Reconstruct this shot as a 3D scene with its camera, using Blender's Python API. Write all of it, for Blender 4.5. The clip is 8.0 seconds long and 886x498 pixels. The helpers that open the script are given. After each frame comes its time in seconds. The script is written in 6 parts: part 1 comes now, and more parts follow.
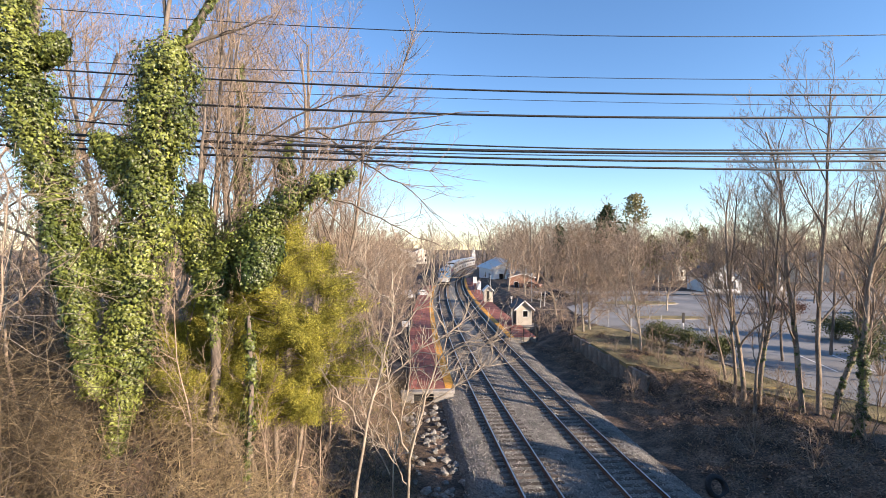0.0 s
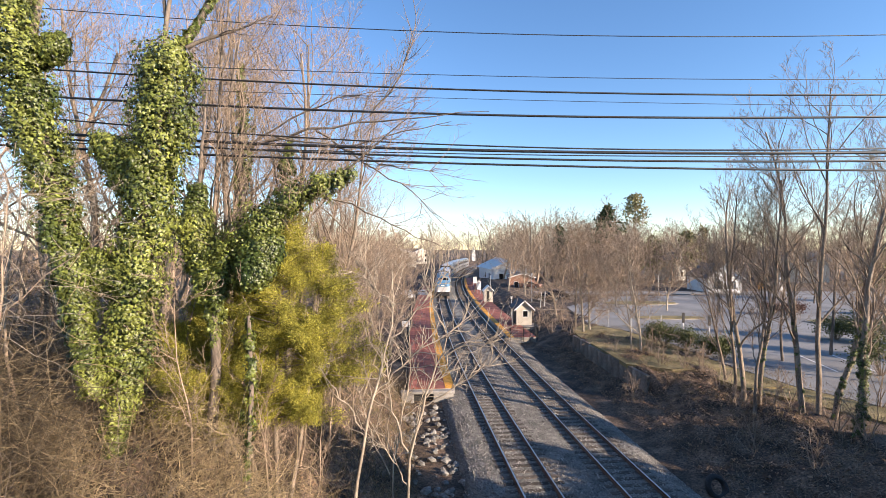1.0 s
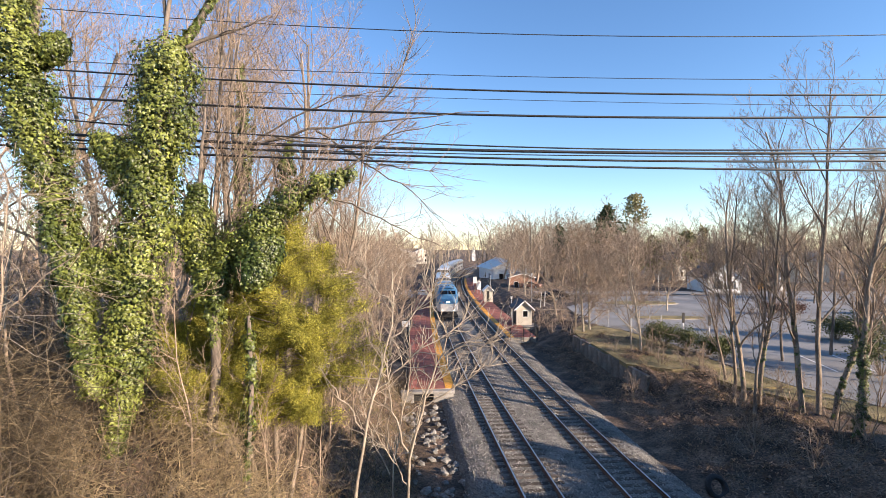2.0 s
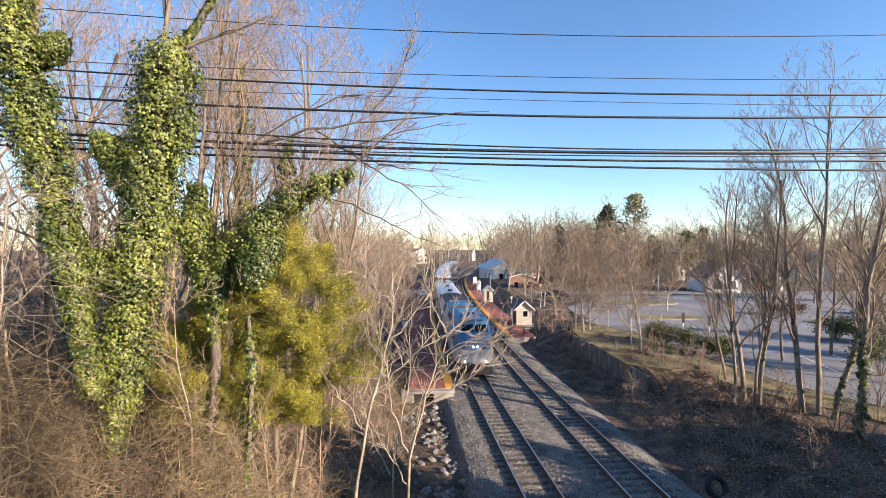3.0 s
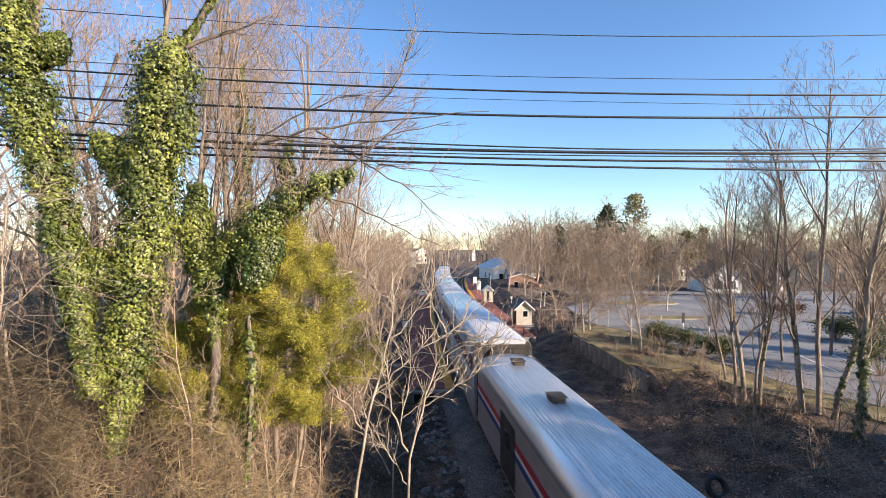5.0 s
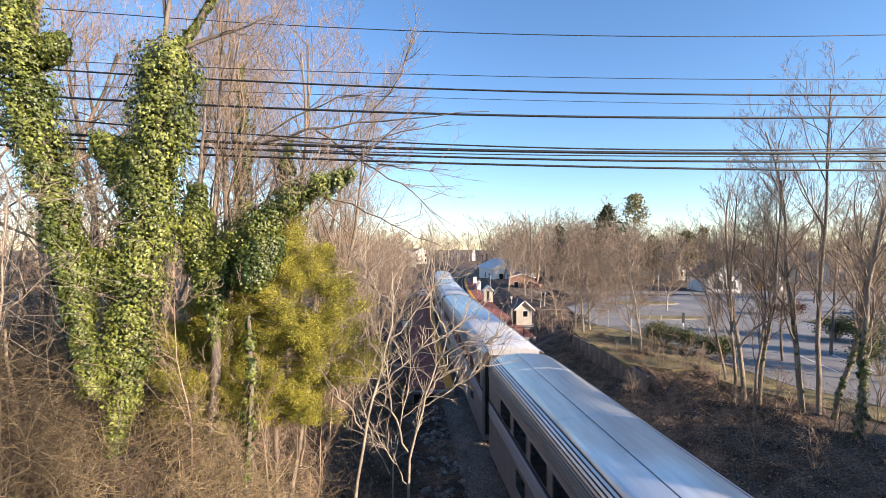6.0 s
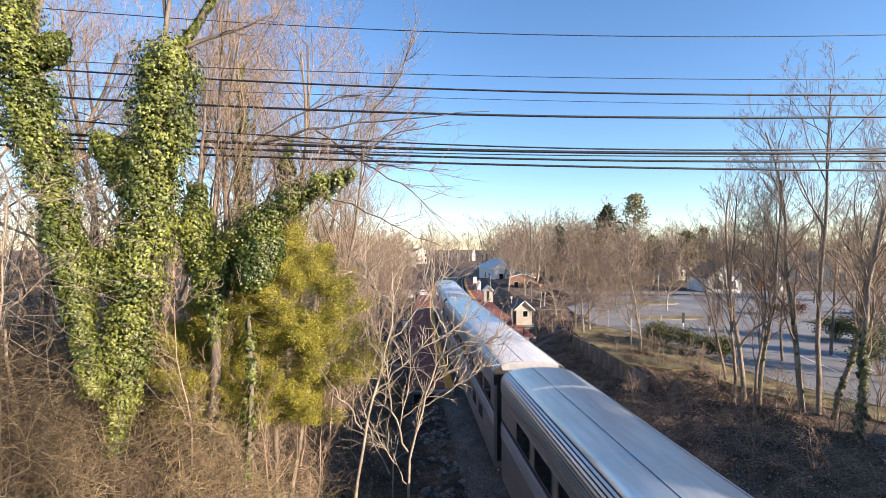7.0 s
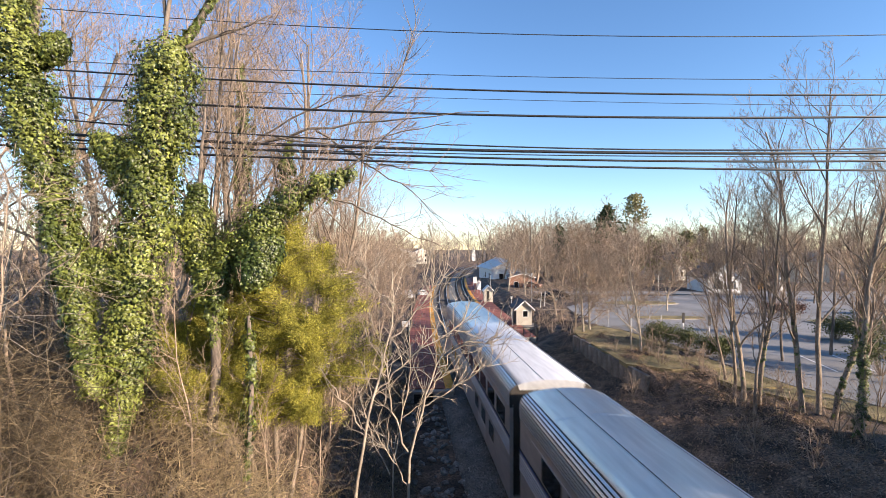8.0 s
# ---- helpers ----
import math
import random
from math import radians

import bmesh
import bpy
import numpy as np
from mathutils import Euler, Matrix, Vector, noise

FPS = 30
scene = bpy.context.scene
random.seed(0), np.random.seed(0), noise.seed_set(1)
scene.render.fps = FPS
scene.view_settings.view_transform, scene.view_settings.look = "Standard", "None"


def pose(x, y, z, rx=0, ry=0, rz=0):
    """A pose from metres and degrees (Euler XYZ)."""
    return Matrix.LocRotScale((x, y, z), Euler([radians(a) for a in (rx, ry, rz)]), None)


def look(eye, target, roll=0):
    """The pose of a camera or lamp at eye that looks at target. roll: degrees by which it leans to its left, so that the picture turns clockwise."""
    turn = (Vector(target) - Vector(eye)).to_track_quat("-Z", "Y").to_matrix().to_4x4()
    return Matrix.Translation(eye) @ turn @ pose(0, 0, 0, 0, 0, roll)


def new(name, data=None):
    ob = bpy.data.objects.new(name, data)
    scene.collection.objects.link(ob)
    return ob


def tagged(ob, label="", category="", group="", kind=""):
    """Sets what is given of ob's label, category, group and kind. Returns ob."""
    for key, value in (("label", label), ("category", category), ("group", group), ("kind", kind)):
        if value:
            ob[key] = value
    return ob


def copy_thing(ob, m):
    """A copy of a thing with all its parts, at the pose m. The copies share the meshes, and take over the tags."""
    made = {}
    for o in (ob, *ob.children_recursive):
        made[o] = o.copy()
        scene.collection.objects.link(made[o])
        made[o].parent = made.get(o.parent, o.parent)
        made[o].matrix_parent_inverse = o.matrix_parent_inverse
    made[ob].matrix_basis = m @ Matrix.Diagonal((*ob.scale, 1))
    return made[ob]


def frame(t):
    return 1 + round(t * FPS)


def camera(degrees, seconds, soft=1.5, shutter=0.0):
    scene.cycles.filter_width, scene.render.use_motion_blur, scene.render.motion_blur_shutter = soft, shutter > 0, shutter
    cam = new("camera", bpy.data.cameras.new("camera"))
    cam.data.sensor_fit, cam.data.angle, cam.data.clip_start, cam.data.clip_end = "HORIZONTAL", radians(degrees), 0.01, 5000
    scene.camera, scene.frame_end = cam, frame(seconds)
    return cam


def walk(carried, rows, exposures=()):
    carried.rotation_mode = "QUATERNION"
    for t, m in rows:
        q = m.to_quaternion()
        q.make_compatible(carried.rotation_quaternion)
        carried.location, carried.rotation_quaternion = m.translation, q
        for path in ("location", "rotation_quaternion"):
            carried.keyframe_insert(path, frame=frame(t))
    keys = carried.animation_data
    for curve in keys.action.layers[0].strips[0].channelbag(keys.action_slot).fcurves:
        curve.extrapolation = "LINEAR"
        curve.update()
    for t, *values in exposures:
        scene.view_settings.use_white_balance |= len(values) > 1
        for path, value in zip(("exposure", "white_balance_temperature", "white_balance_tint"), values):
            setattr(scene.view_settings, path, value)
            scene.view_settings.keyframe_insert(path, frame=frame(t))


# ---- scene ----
cam = camera(88.84, 8.0, soft=0.6, shutter=0.25)
EYE = 9.69
walk(cam, [(0.0, look((0, 0, EYE), (0, 10, EYE))), (8.0, look((0, 0, EYE), (0, 10, EYE)))],
     exposures=[(0.0, 1.15, 6370, 17), (8.0, 1.15, 6370, 17)])

# ---- light ----
SUN_EL, SUN_AZ = 17.0, 121.0
world = bpy.data.worlds.new("world")
scene.world = world
world.use_nodes = True
wn = world.node_tree.nodes
sky = wn.new("ShaderNodeTexSky")
sky.sky_type, sky.sun_disc = "NISHITA", False
sky.sun_elevation, sky.sun_rotation = radians(SUN_EL), radians(SUN_AZ)
sky.air_density, sky.dust_density, sky.ozone_density = 1.0, 0.0, 3.0
wn["Background"].inputs[1].default_value = 0.12
vivid = wn.new("ShaderNodeHueSaturation")
vivid.inputs["Saturation"].default_value = 1.1
world.node_tree.links.new(sky.outputs[0], vivid.inputs["Color"])
world.node_tree.links.new(vivid.outputs[0], wn["Background"].inputs[0])
sun = new("sun", bpy.data.lights.new("sun", "SUN"))
sun.data.energy, sun.data.angle, sun.data.color = 5.0, radians(0.55), (1.0, 0.83, 0.62)
sun_way = Vector((math.sin(radians(SUN_AZ)) * math.cos(radians(SUN_EL)),
                  math.cos(radians(SUN_AZ)) * math.cos(radians(SUN_EL)), math.sin(radians(SUN_EL))))
sun.matrix_world = look(sun_way * 50, (0, 0, 0))


# ---- materials ----
def mat(name, c1, c2, scale=4.0, rough=0.8, metal=0.0, bump=0.25, bscale=30.0, island=0.0, objrand=0.0,
        fine=0.3, c3=None, stretch=(1, 1, 1), emit=0.0, trans=0.0, spec=0.5):
    """Two-scale noise colour with bump; island and objrand vary the value from piece to piece."""
    m = bpy.data.materials.new(name)
    m.use_nodes = True
    nt = m.node_tree
    nd, lk = nt.nodes, nt.links
    bs = nd["Principled BSDF"]
    co = nd.new("ShaderNodeTexCoord")
    mp = nd.new("ShaderNodeMapping")
    mp.inputs["Scale"].default_value = stretch
    lk.new(co.outputs["Object"], mp.inputs["Vector"])
    n1 = nd.new("ShaderNodeTexNoise")
    n1.inputs["Scale"].default_value, n1.inputs["Detail"].default_value = scale, 6
    lk.new(mp.outputs[0], n1.inputs["Vector"])
    rp = nd.new("ShaderNodeValToRGB")
    rp.color_ramp.elements[0].position, rp.color_ramp.elements[0].color = 0.3, (*c1, 1)
    rp.color_ramp.elements[1].position, rp.color_ramp.elements[1].color = 0.7, (*c2, 1)
    if c3:
        e = rp.color_ramp.elements.new(0.5)
        e.color = (*c3, 1)
    lk.new(n1.outputs["Fac"], rp.inputs[0])
    n2 = nd.new("ShaderNodeTexNoise")
    n2.inputs["Scale"].default_value, n2.inputs["Detail"].default_value = bscale, 4
    lk.new(mp.outputs[0], n2.inputs["Vector"])
    mr = nd.new("ShaderNodeMapRange")
    mr.inputs["From Min"].default_value, mr.inputs["From Max"].default_value = 0.3, 0.7
    mr.inputs["To Min"].default_value, mr.inputs["To Max"].default_value = 1 - fine, 1 + fine
    lk.new(n2.outputs["Fac"], mr.inputs["Value"])
    val = mr.outputs[0]
    for amount, kind in ((island, "island"), (objrand, "object")):
        if amount:
            src = nd.new("ShaderNodeNewGeometry").outputs["Random Per Island"] if kind == "island" else nd.new("ShaderNodeObjectInfo").outputs["Random"]
            r = nd.new("ShaderNodeMapRange")
            r.inputs["To Min"].default_value, r.inputs["To Max"].default_value = 1 - amount, 1 + amount
            lk.new(src, r.inputs["Value"])
            mu = nd.new("ShaderNodeMath")
            mu.operation = "MULTIPLY"
            lk.new(val, mu.inputs[0])
            lk.new(r.outputs[0], mu.inputs[1])
            val = mu.outputs[0]
    hs = nd.new("ShaderNodeHueSaturation")
    lk.new(rp.outputs[0], hs.inputs["Color"])
    lk.new(val, hs.inputs["Value"])
    lk.new(hs.outputs[0], bs.inputs["Base Color"])
    bs.inputs["Roughness"].default_value, bs.inputs["Metallic"].default_value = rough, metal
    bs.inputs["Specular IOR Level"].default_value = spec
    if bump:
        bp = nd.new("ShaderNodeBump")
        bp.inputs["Strength"].default_value, bp.inputs["Distance"].default_value = bump, 0.03
        lk.new(n2.outputs["Fac"], bp.inputs["Height"])
        lk.new(bp.outputs[0], bs.inputs["Normal"])
    if emit:
        bs.inputs["Emission Color"].default_value = (*c1, 1)
        bs.inputs["Emission Strength"].default_value = emit
    if trans:
        tr = nd.new("ShaderNodeBsdfTranslucent")
        lk.new(hs.outputs[0], tr.inputs["Color"])
        mx = nd.new("ShaderNodeMixShader")
        mx.inputs[0].default_value = trans
        lk.new(bs.outputs[0], mx.inputs[1])
        lk.new(tr.outputs[0], mx.inputs[2])
        lk.new(mx.outputs[0], nd["Material Output"].inputs[0])
    return m


M = {}
M["litter"] = mat("leaf_litter", (0.03, 0.021, 0.015), (0.23, 0.152, 0.10), 0.9, 0.95, 0, 1.0, 11, fine=0.8, c3=(0.098, 0.067, 0.045))
M["grass"] = mat("lawn", (0.09, 0.078, 0.03), (0.34, 0.265, 0.12), 0.6, 0.95, 0, 0.6, 25, fine=0.35)
M["blade"] = mat("dry_grass", (0.10, 0.076, 0.036), (0.29, 0.225, 0.115), 0.6, 0.85, 0, 0, 9, island=0.45, trans=0.25)
M["ballast"] = mat("ballast_stone", (0.105, 0.096, 0.083), (0.27, 0.25, 0.215), 1.2, 0.9, 0, 1.0, 22, fine=0.65)
M["stone"] = mat("crushed_stone", (0.14, 0.13, 0.115), (0.38, 0.355, 0.31), 3, 0.9, 0, 0.4, 40, island=0.5)
M["tie"] = mat("creosoted_wood", (0.045, 0.035, 0.028), (0.12, 0.095, 0.072), 3, 0.9, 0, 0.6, 40, objrand=0.4, island=0.25, stretch=(1, 6, 6))
M["rail_web"] = mat("rusty_steel", (0.10, 0.055, 0.035), (0.20, 0.12, 0.08), 4, 0.75, 0.3, 0.3, 60)
M["rail_head"] = mat("polished_steel", (0.48, 0.48, 0.49), (0.62, 0.62, 0.63), 3, 0.28, 1.0, 0, 60, fine=0.1)
M["asphalt"] = mat("grey_asphalt", (0.165, 0.161, 0.155), (0.27, 0.262, 0.252), 0.25, 0.9, 0, 0.3, 60, fine=0.2)
M["paint_white"] = mat("white_paint", (0.62, 0.61, 0.58), (0.80, 0.79, 0.76), 3, 0.6, 0, 0.1, 40, fine=0.1)
M["concrete"] = mat("weathered_concrete", (0.15, 0.135, 0.115), (0.38, 0.355, 0.32), 0.8, 0.9, 0, 0.4, 22, fine=0.25)
M["old_concrete"] = mat("stained_old_concrete", (0.07, 0.058, 0.045), (0.24, 0.21, 0.175), 1.1, 0.95, 0, 0.5, 14, fine=0.35, objrand=0.25, stretch=(1, 1, 0.4))
M["brickred"] = mat("red_paver", (0.20, 0.058, 0.040), (0.36, 0.125, 0.085), 1.5, 0.85, 0, 0.3, 30, island=0.25, objrand=0.28, fine=0.2)
M["yellow"] = mat("yellow_tactile", (0.62, 0.25, 0.02), (0.80, 0.38, 0.04), 1.5, 0.7, 0, 0.4, 30, objrand=0.15, fine=0.15)
# base colour raised to stand in for the sky's reflection
M["water"] = mat("sky_bright_water", (0.10, 0.10, 0.095), (0.15, 0.15, 0.145), 2, 0.05, 0, 0.06, 6, fine=0.1, spec=1.0)
M["bark"] = mat("grey_bark", (0.12, 0.09, 0.065), (0.34, 0.27, 0.20), 2.5, 0.95, 0, 0.8, 25, island=0.2, fine=0.4, stretch=(1, 1, 0.3))
M["bark_dark"] = mat("dark_grey_bark", (0.085, 0.066, 0.05), (0.25, 0.20, 0.155), 2.5, 0.95, 0, 0.8, 25, island=0.2, fine=0.4, stretch=(1, 1, 0.3))
M["bark_pale"] = mat("pale_bark", (0.24, 0.195, 0.145), (0.46, 0.385, 0.29), 3, 0.9, 0, 0.4, 25, island=0.2, fine=0.25, stretch=(1, 1, 0.3))
M["bark_red"] = mat("reddish_bark", (0.20, 0.145, 0.10), (0.44, 0.33, 0.235), 3, 0.9, 0, 0.4, 25, island=0.3, fine=0.3, stretch=(1, 1, 0.3))
# wide dark-to-tan noise puts patches of sun and shade into the brush colour
M["brush"] = mat("dry_brush", (0.030, 0.021, 0.012), (0.30, 0.225, 0.125), 0.8, 0.9, 0, 0, 10, island=0.65, fine=0.3)
# lighter copy of the brush colour, with the sunlight painted in
M["straw"] = mat("sunlit_vine", (0.20, 0.145, 0.075), (0.50, 0.39, 0.22), 0.7, 0.85, 0, 0, 10, island=0.55, fine=0.3)
M["ivy"] = mat("ivy_leaf", (0.036, 0.058, 0.012), (0.215, 0.235, 0.048), 0.9, 0.40, 0, 0, 12, island=0.75, fine=0.3, trans=0.12, spec=0.5)
M["cedar"] = mat("cedar_spray", (0.14, 0.142, 0.022), (0.54, 0.49, 0.080), 1.6, 0.8, 0, 0, 9, island=0.6, fine=0.3, trans=0.35)
M["conifer"] = mat("conifer_needles", (0.022, 0.040, 0.014), (0.07, 0.095, 0.035), 0.6, 0.85, 0, 0, 5, island=0.4, trans=0.1)
M["pine"] = mat("pine_needles", (0.13, 0.125, 0.055), (0.33, 0.295, 0.14), 0.8, 0.8, 0, 0, 5, island=0.45, trans=0.15)
M["bush"] = mat("evergreen_leaf", (0.05, 0.065, 0.018), (0.14, 0.15, 0.045), 1.0, 0.6, 0, 0, 8, island=0.45, trans=0.15)
M["redhedge"] = mat("reddish_hedge", (0.09, 0.04, 0.025), (0.20, 0.095, 0.06), 1.0, 0.8, 0, 0, 8, island=0.4)
M["woods"] = mat("winter_woods", (0.17, 0.125, 0.088), (0.40, 0.31, 0.225), 0.05, 0.95, 0, 0, 0.3, island=0.35)
M["cable"] = mat("black_cable", (0.010, 0.010, 0.011), (0.025, 0.025, 0.026), 8, 0.5, 0, 0.1, 60)
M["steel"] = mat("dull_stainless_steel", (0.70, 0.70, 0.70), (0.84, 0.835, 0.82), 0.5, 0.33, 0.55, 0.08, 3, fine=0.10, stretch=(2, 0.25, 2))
# the same stainless steel, darkened in colour for the shade on the coach sides
M["steel_shade"] = mat("shaded_stainless_side", (0.40, 0.365, 0.34), (0.54, 0.50, 0.47), 0.7, 0.42, 0.35, 0.06, 5, fine=0.12, stretch=(2, 0.3, 1))
M["silver"] = mat("silver_paint", (0.47, 0.455, 0.435), (0.58, 0.565, 0.54), 0.8, 0.45, 0.1, 0.05, 8, fine=0.08)
M["bluepaint"] = mat("blue_paint", (0.035, 0.14, 0.27), (0.10, 0.24, 0.39), 0.8, 0.48, 0.0, 0.1, 8, fine=0.2)
M["redpaint"] = mat("red_paint", (0.42, 0.03, 0.04), (0.52, 0.05, 0.06), 1, 0.45, 0, 0.05, 8, fine=0.1)
M["navy"] = mat("navy_stripe", (0.02, 0.04, 0.17), (0.03, 0.06, 0.24), 1, 0.45, 0, 0.05, 8, fine=0.1)
M["black"] = mat("black_rubber", (0.010, 0.010, 0.010), (0.03, 0.029, 0.028), 3, 0.7, 0, 0.3, 20)
M["grime"] = mat("grimy_underframe", (0.03, 0.026, 0.022), (0.075, 0.065, 0.055), 3, 0.8, 0.2, 0.3, 20)
M["glass"] = mat("dark_glass", (0.006, 0.007, 0.008), (0.012, 0.013, 0.015), 2, 0.06, 0, 0, 8, fine=0.05)
M["soot"] = mat("oily_soot", (0.014, 0.012, 0.011), (0.075, 0.06, 0.045), 0.9, 0.65, 0.0, 0.2, 10, fine=0.45, stretch=(2.5, 0.6, 1))
M["sooty"] = mat("sooty_roof", (0.04, 0.042, 0.045), (0.15, 0.15, 0.15), 1.2, 0.6, 0.2, 0.2, 10, fine=0.3)
M["headlight"] = mat("lit_headlight", (1.0, 0.93, 0.80), (1.0, 0.93, 0.80), 1, 0.3, 0, 0, 5, fine=0.0, emit=4)
M["cream"] = mat("cream_clapboard", (0.50, 0.45, 0.36), (0.66, 0.60, 0.49), 1.2, 0.75, 0, 0.1, 20, fine=0.12)
M["shingle"] = mat("dark_shingle", (0.055, 0.06, 0.065), (0.12, 0.125, 0.13), 3, 0.9, 0, 0.5, 30, fine=0.35)
M["pale_roof"] = mat("pale_metal_roof", (0.44, 0.46, 0.46), (0.60, 0.62, 0.61), 0.6, 0.5, 0.1, 0.1, 12, fine=0.1)
M["brickwall"] = mat("brick_wall", (0.20, 0.10, 0.07), (0.34, 0.18, 0.12), 2, 0.9, 0, 0.3, 25, fine=0.3)
M["galv"] = mat("galvanised_metal", (0.36, 0.36, 0.35), (0.50, 0.50, 0.48), 4, 0.5, 0.5, 0.1, 30, fine=0.12)
M["dirtroad"] = mat("mud", (0.03, 0.024, 0.018), (0.085, 0.066, 0.048), 1.5, 0.8, 0, 0.6, 18, fine=0.4)


# ---- mesh helpers ----
def mesh_of(name, verts, faces, material, smooth=False):
    me = bpy.data.meshes.new(name)
    v = np.asarray(verts, dtype=np.float32).reshape(-1, 3)
    me.from_pydata(v.tolist() if len(v) < 2000 else v, [], faces)
    for m in (material if isinstance(material, (list, tuple)) else [material]):
        me.materials.append(m)
    if smooth:
        me.polygons.foreach_set("use_smooth", [True] * len(me.polygons))
    me.update()
    return me


def fast_mesh(name, verts, quads, material, tris=None, smooth=False):
    """A mesh from numpy arrays of vertices, quads and triangles."""
    me = bpy.data.meshes.new(name)
    verts = np.asarray(verts, dtype=np.float32)
    quads = np.zeros((0, 4), np.int32) if quads is None else np.asarray(quads, dtype=np.int32)
    tris = np.zeros((0, 3), np.int32) if tris is None else np.asarray(tris, dtype=np.int32)
    nl = quads.size + tris.size
    me.vertices.add(len(verts))
    me.vertices.foreach_set("co", verts.ravel())
    me.loops.add(nl)
    me.loops.foreach_set("vertex_index", np.concatenate([quads.ravel(), tris.ravel()]))
    npoly = len(quads) + len(tris)
    me.polygons.add(npoly)
    starts = np.concatenate([np.arange(len(quads)) * 4, quads.size + np.arange(len(tris)) * 3]).astype(np.int32)
    me.polygons.foreach_set("loop_start", starts)
    if smooth:
        me.polygons.foreach_set("use_smooth", np.ones(npoly, dtype=bool))
    me.materials.append(material)
    me.update(calc_edges=True)
    me.validate()
    return me


def part(name, bm, material, parent, label=""):
    """Links a bmesh (or mesh data) as one mesh object under a thing or a part."""
    if isinstance(bm, bpy.types.Mesh):
        me = bm
    else:
        me = bpy.data.meshes.new(name)
        bmesh.ops.recalc_face_normals(bm, faces=bm.faces)
        bm.to_mesh(me)
        bm.free()
        me.materials.append(material)
    ob = new(name, me)
    ob.parent = parent
    if label:
        tagged(ob, label)
    return ob


def thing(name, label, category, m=None, group="", kind=""):
    ob = new(name)
    ob.empty_display_size = 0.2
    if m is not None:
        ob.matrix_basis = m
    return tagged(ob, label, category, group, kind)


def box(bm, x0, x1, y0, y1, z0, z1, bevel=0.0):
    """A block in bm, bevelled where asked."""
    r = bmesh.ops.create_cube(bm, size=1.0, matrix=Matrix.Translation(((x0 + x1) / 2, (y0 + y1) / 2, (z0 + z1) / 2)) @ Matrix.Diagonal((x1 - x0, y1 - y0, z1 - z0, 1)))
    if bevel:
        es = list({e for v in r["verts"] for e in v.link_edges})
        bmesh.ops.bevel(bm, geom=es, offset=bevel, segments=1, affect="EDGES")
    return bm


def blk(x0, x1, y0, y1, z0, z1, bevel=0.0):
    return box(bmesh.new(), x0, x1, y0, y1, z0, z1, bevel)


def cyl(bm, p, q, r0, r1=None, sides=10):
    p, q = Vector(p), Vector(q)
    d = q - p
    bmesh.ops.create_cone(bm, cap_ends=True, segments=sides, radius1=r0, radius2=r0 if r1 is None else r1, depth=d.length,
                          matrix=Matrix.Translation((p + q) / 2) @ d.to_track_quat("Z", "Y").to_matrix().to_4x4())
    return bm


def prism(bm, outline, y0, y1):
    """Extrudes an outline of (x, z) along y."""
    a = [bm.verts.new((x, y0, z)) for x, z in outline]
    b = [bm.verts.new((x, y1, z)) for x, z in outline]
    n = len(outline)
    for i in range(n):
        bm.faces.new((a[i], a[(i + 1) % n], b[(i + 1) % n], b[i]))
    bm.faces.new(a[::-1])
    bm.faces.new(b)
    return bm


rng = np.random.default_rng(7)


def tubes(polys, sides=4):
    """Vertices and quads of tapered tubes round polylines [(points, radii), ...]; points may also be a whole batch (k, n, 3)."""
    groups = {}
    for pts, rad in polys:
        a, r = np.asarray(pts, dtype=float), np.asarray(rad, dtype=float)
        if a.ndim == 2:
            a, r = a[None], r[None]
        groups.setdefault(a.shape[1], []).append((a, r))
    ang = np.linspace(0, 2 * np.pi, sides, endpoint=False)
    ca, sa = np.cos(ang), np.sin(ang)
    V, Q, base = [], [], 0
    for n, items in groups.items():
        p = np.concatenate([a for a, _ in items])
        r = np.concatenate([b for _, b in items])
        t = np.gradient(p, axis=1)
        t /= np.linalg.norm(t, axis=2)[..., None] + 1e-9
        ref = np.where(np.abs(t[:, :1, 2:3]) > 0.7, np.array([0.31, 0.95, 0.05]), np.array([0.0, 0.0, 1.0]))
        u = np.cross(t, ref)
        u /= np.linalg.norm(u, axis=2)[..., None] + 1e-9
        w = np.cross(t, u)
        ring = p[:, :, None, :] + r[:, :, None, None] * (ca[:, None] * u[:, :, None, :] + sa[:, None] * w[:, :, None, :])
        k = len(p)
        V.append(ring.reshape(-1, 3))
        o = (np.arange(k) * n * sides)[:, None, None] + (np.arange(n - 1) * sides)[None, :, None] + base
        i = o + np.arange(sides)
        j = o + (np.arange(sides) + 1) % sides
        Q.append(np.stack([i, j, j + sides, i + sides], -1).reshape(-1, 4))
        base += k * n * sides
    return np.concatenate(V), np.concatenate(Q)


# ---- plan ----
TX, TH, TS, TK, TD = 5.783, -0.1035, 12.9, 0.0012, 4.12
GAUGE = 1.435


def way(s, off=0.0):
    """Place and heading on the line: s metres on from the bridge, off metres to the east of the near line's middle."""
    ds = min(max(0.0, s - TS), 300.0)
    a = TH + TK * ds
    x = TX + math.sin(TH) * min(s, TS) + (math.cos(TH) - math.cos(a)) / TK
    y = math.cos(TH) * min(s, TS) + (math.sin(a) - math.sin(TH)) / TK
    more = max(0.0, s - TS - 300.0)
    x, y = x + math.sin(a) * more, y + math.cos(a) * more
    return x + off * math.cos(a), y - off * math.sin(a), a


S_TAB = np.arange(-120, 1600, 1.0)
XY_TAB = np.array([way(s)[:2] for s in S_TAB])


def line_x(y):
    """The near line's middle, as x over y."""
    return np.interp(y, XY_TAB[:, 1], XY_TAB[:, 0])


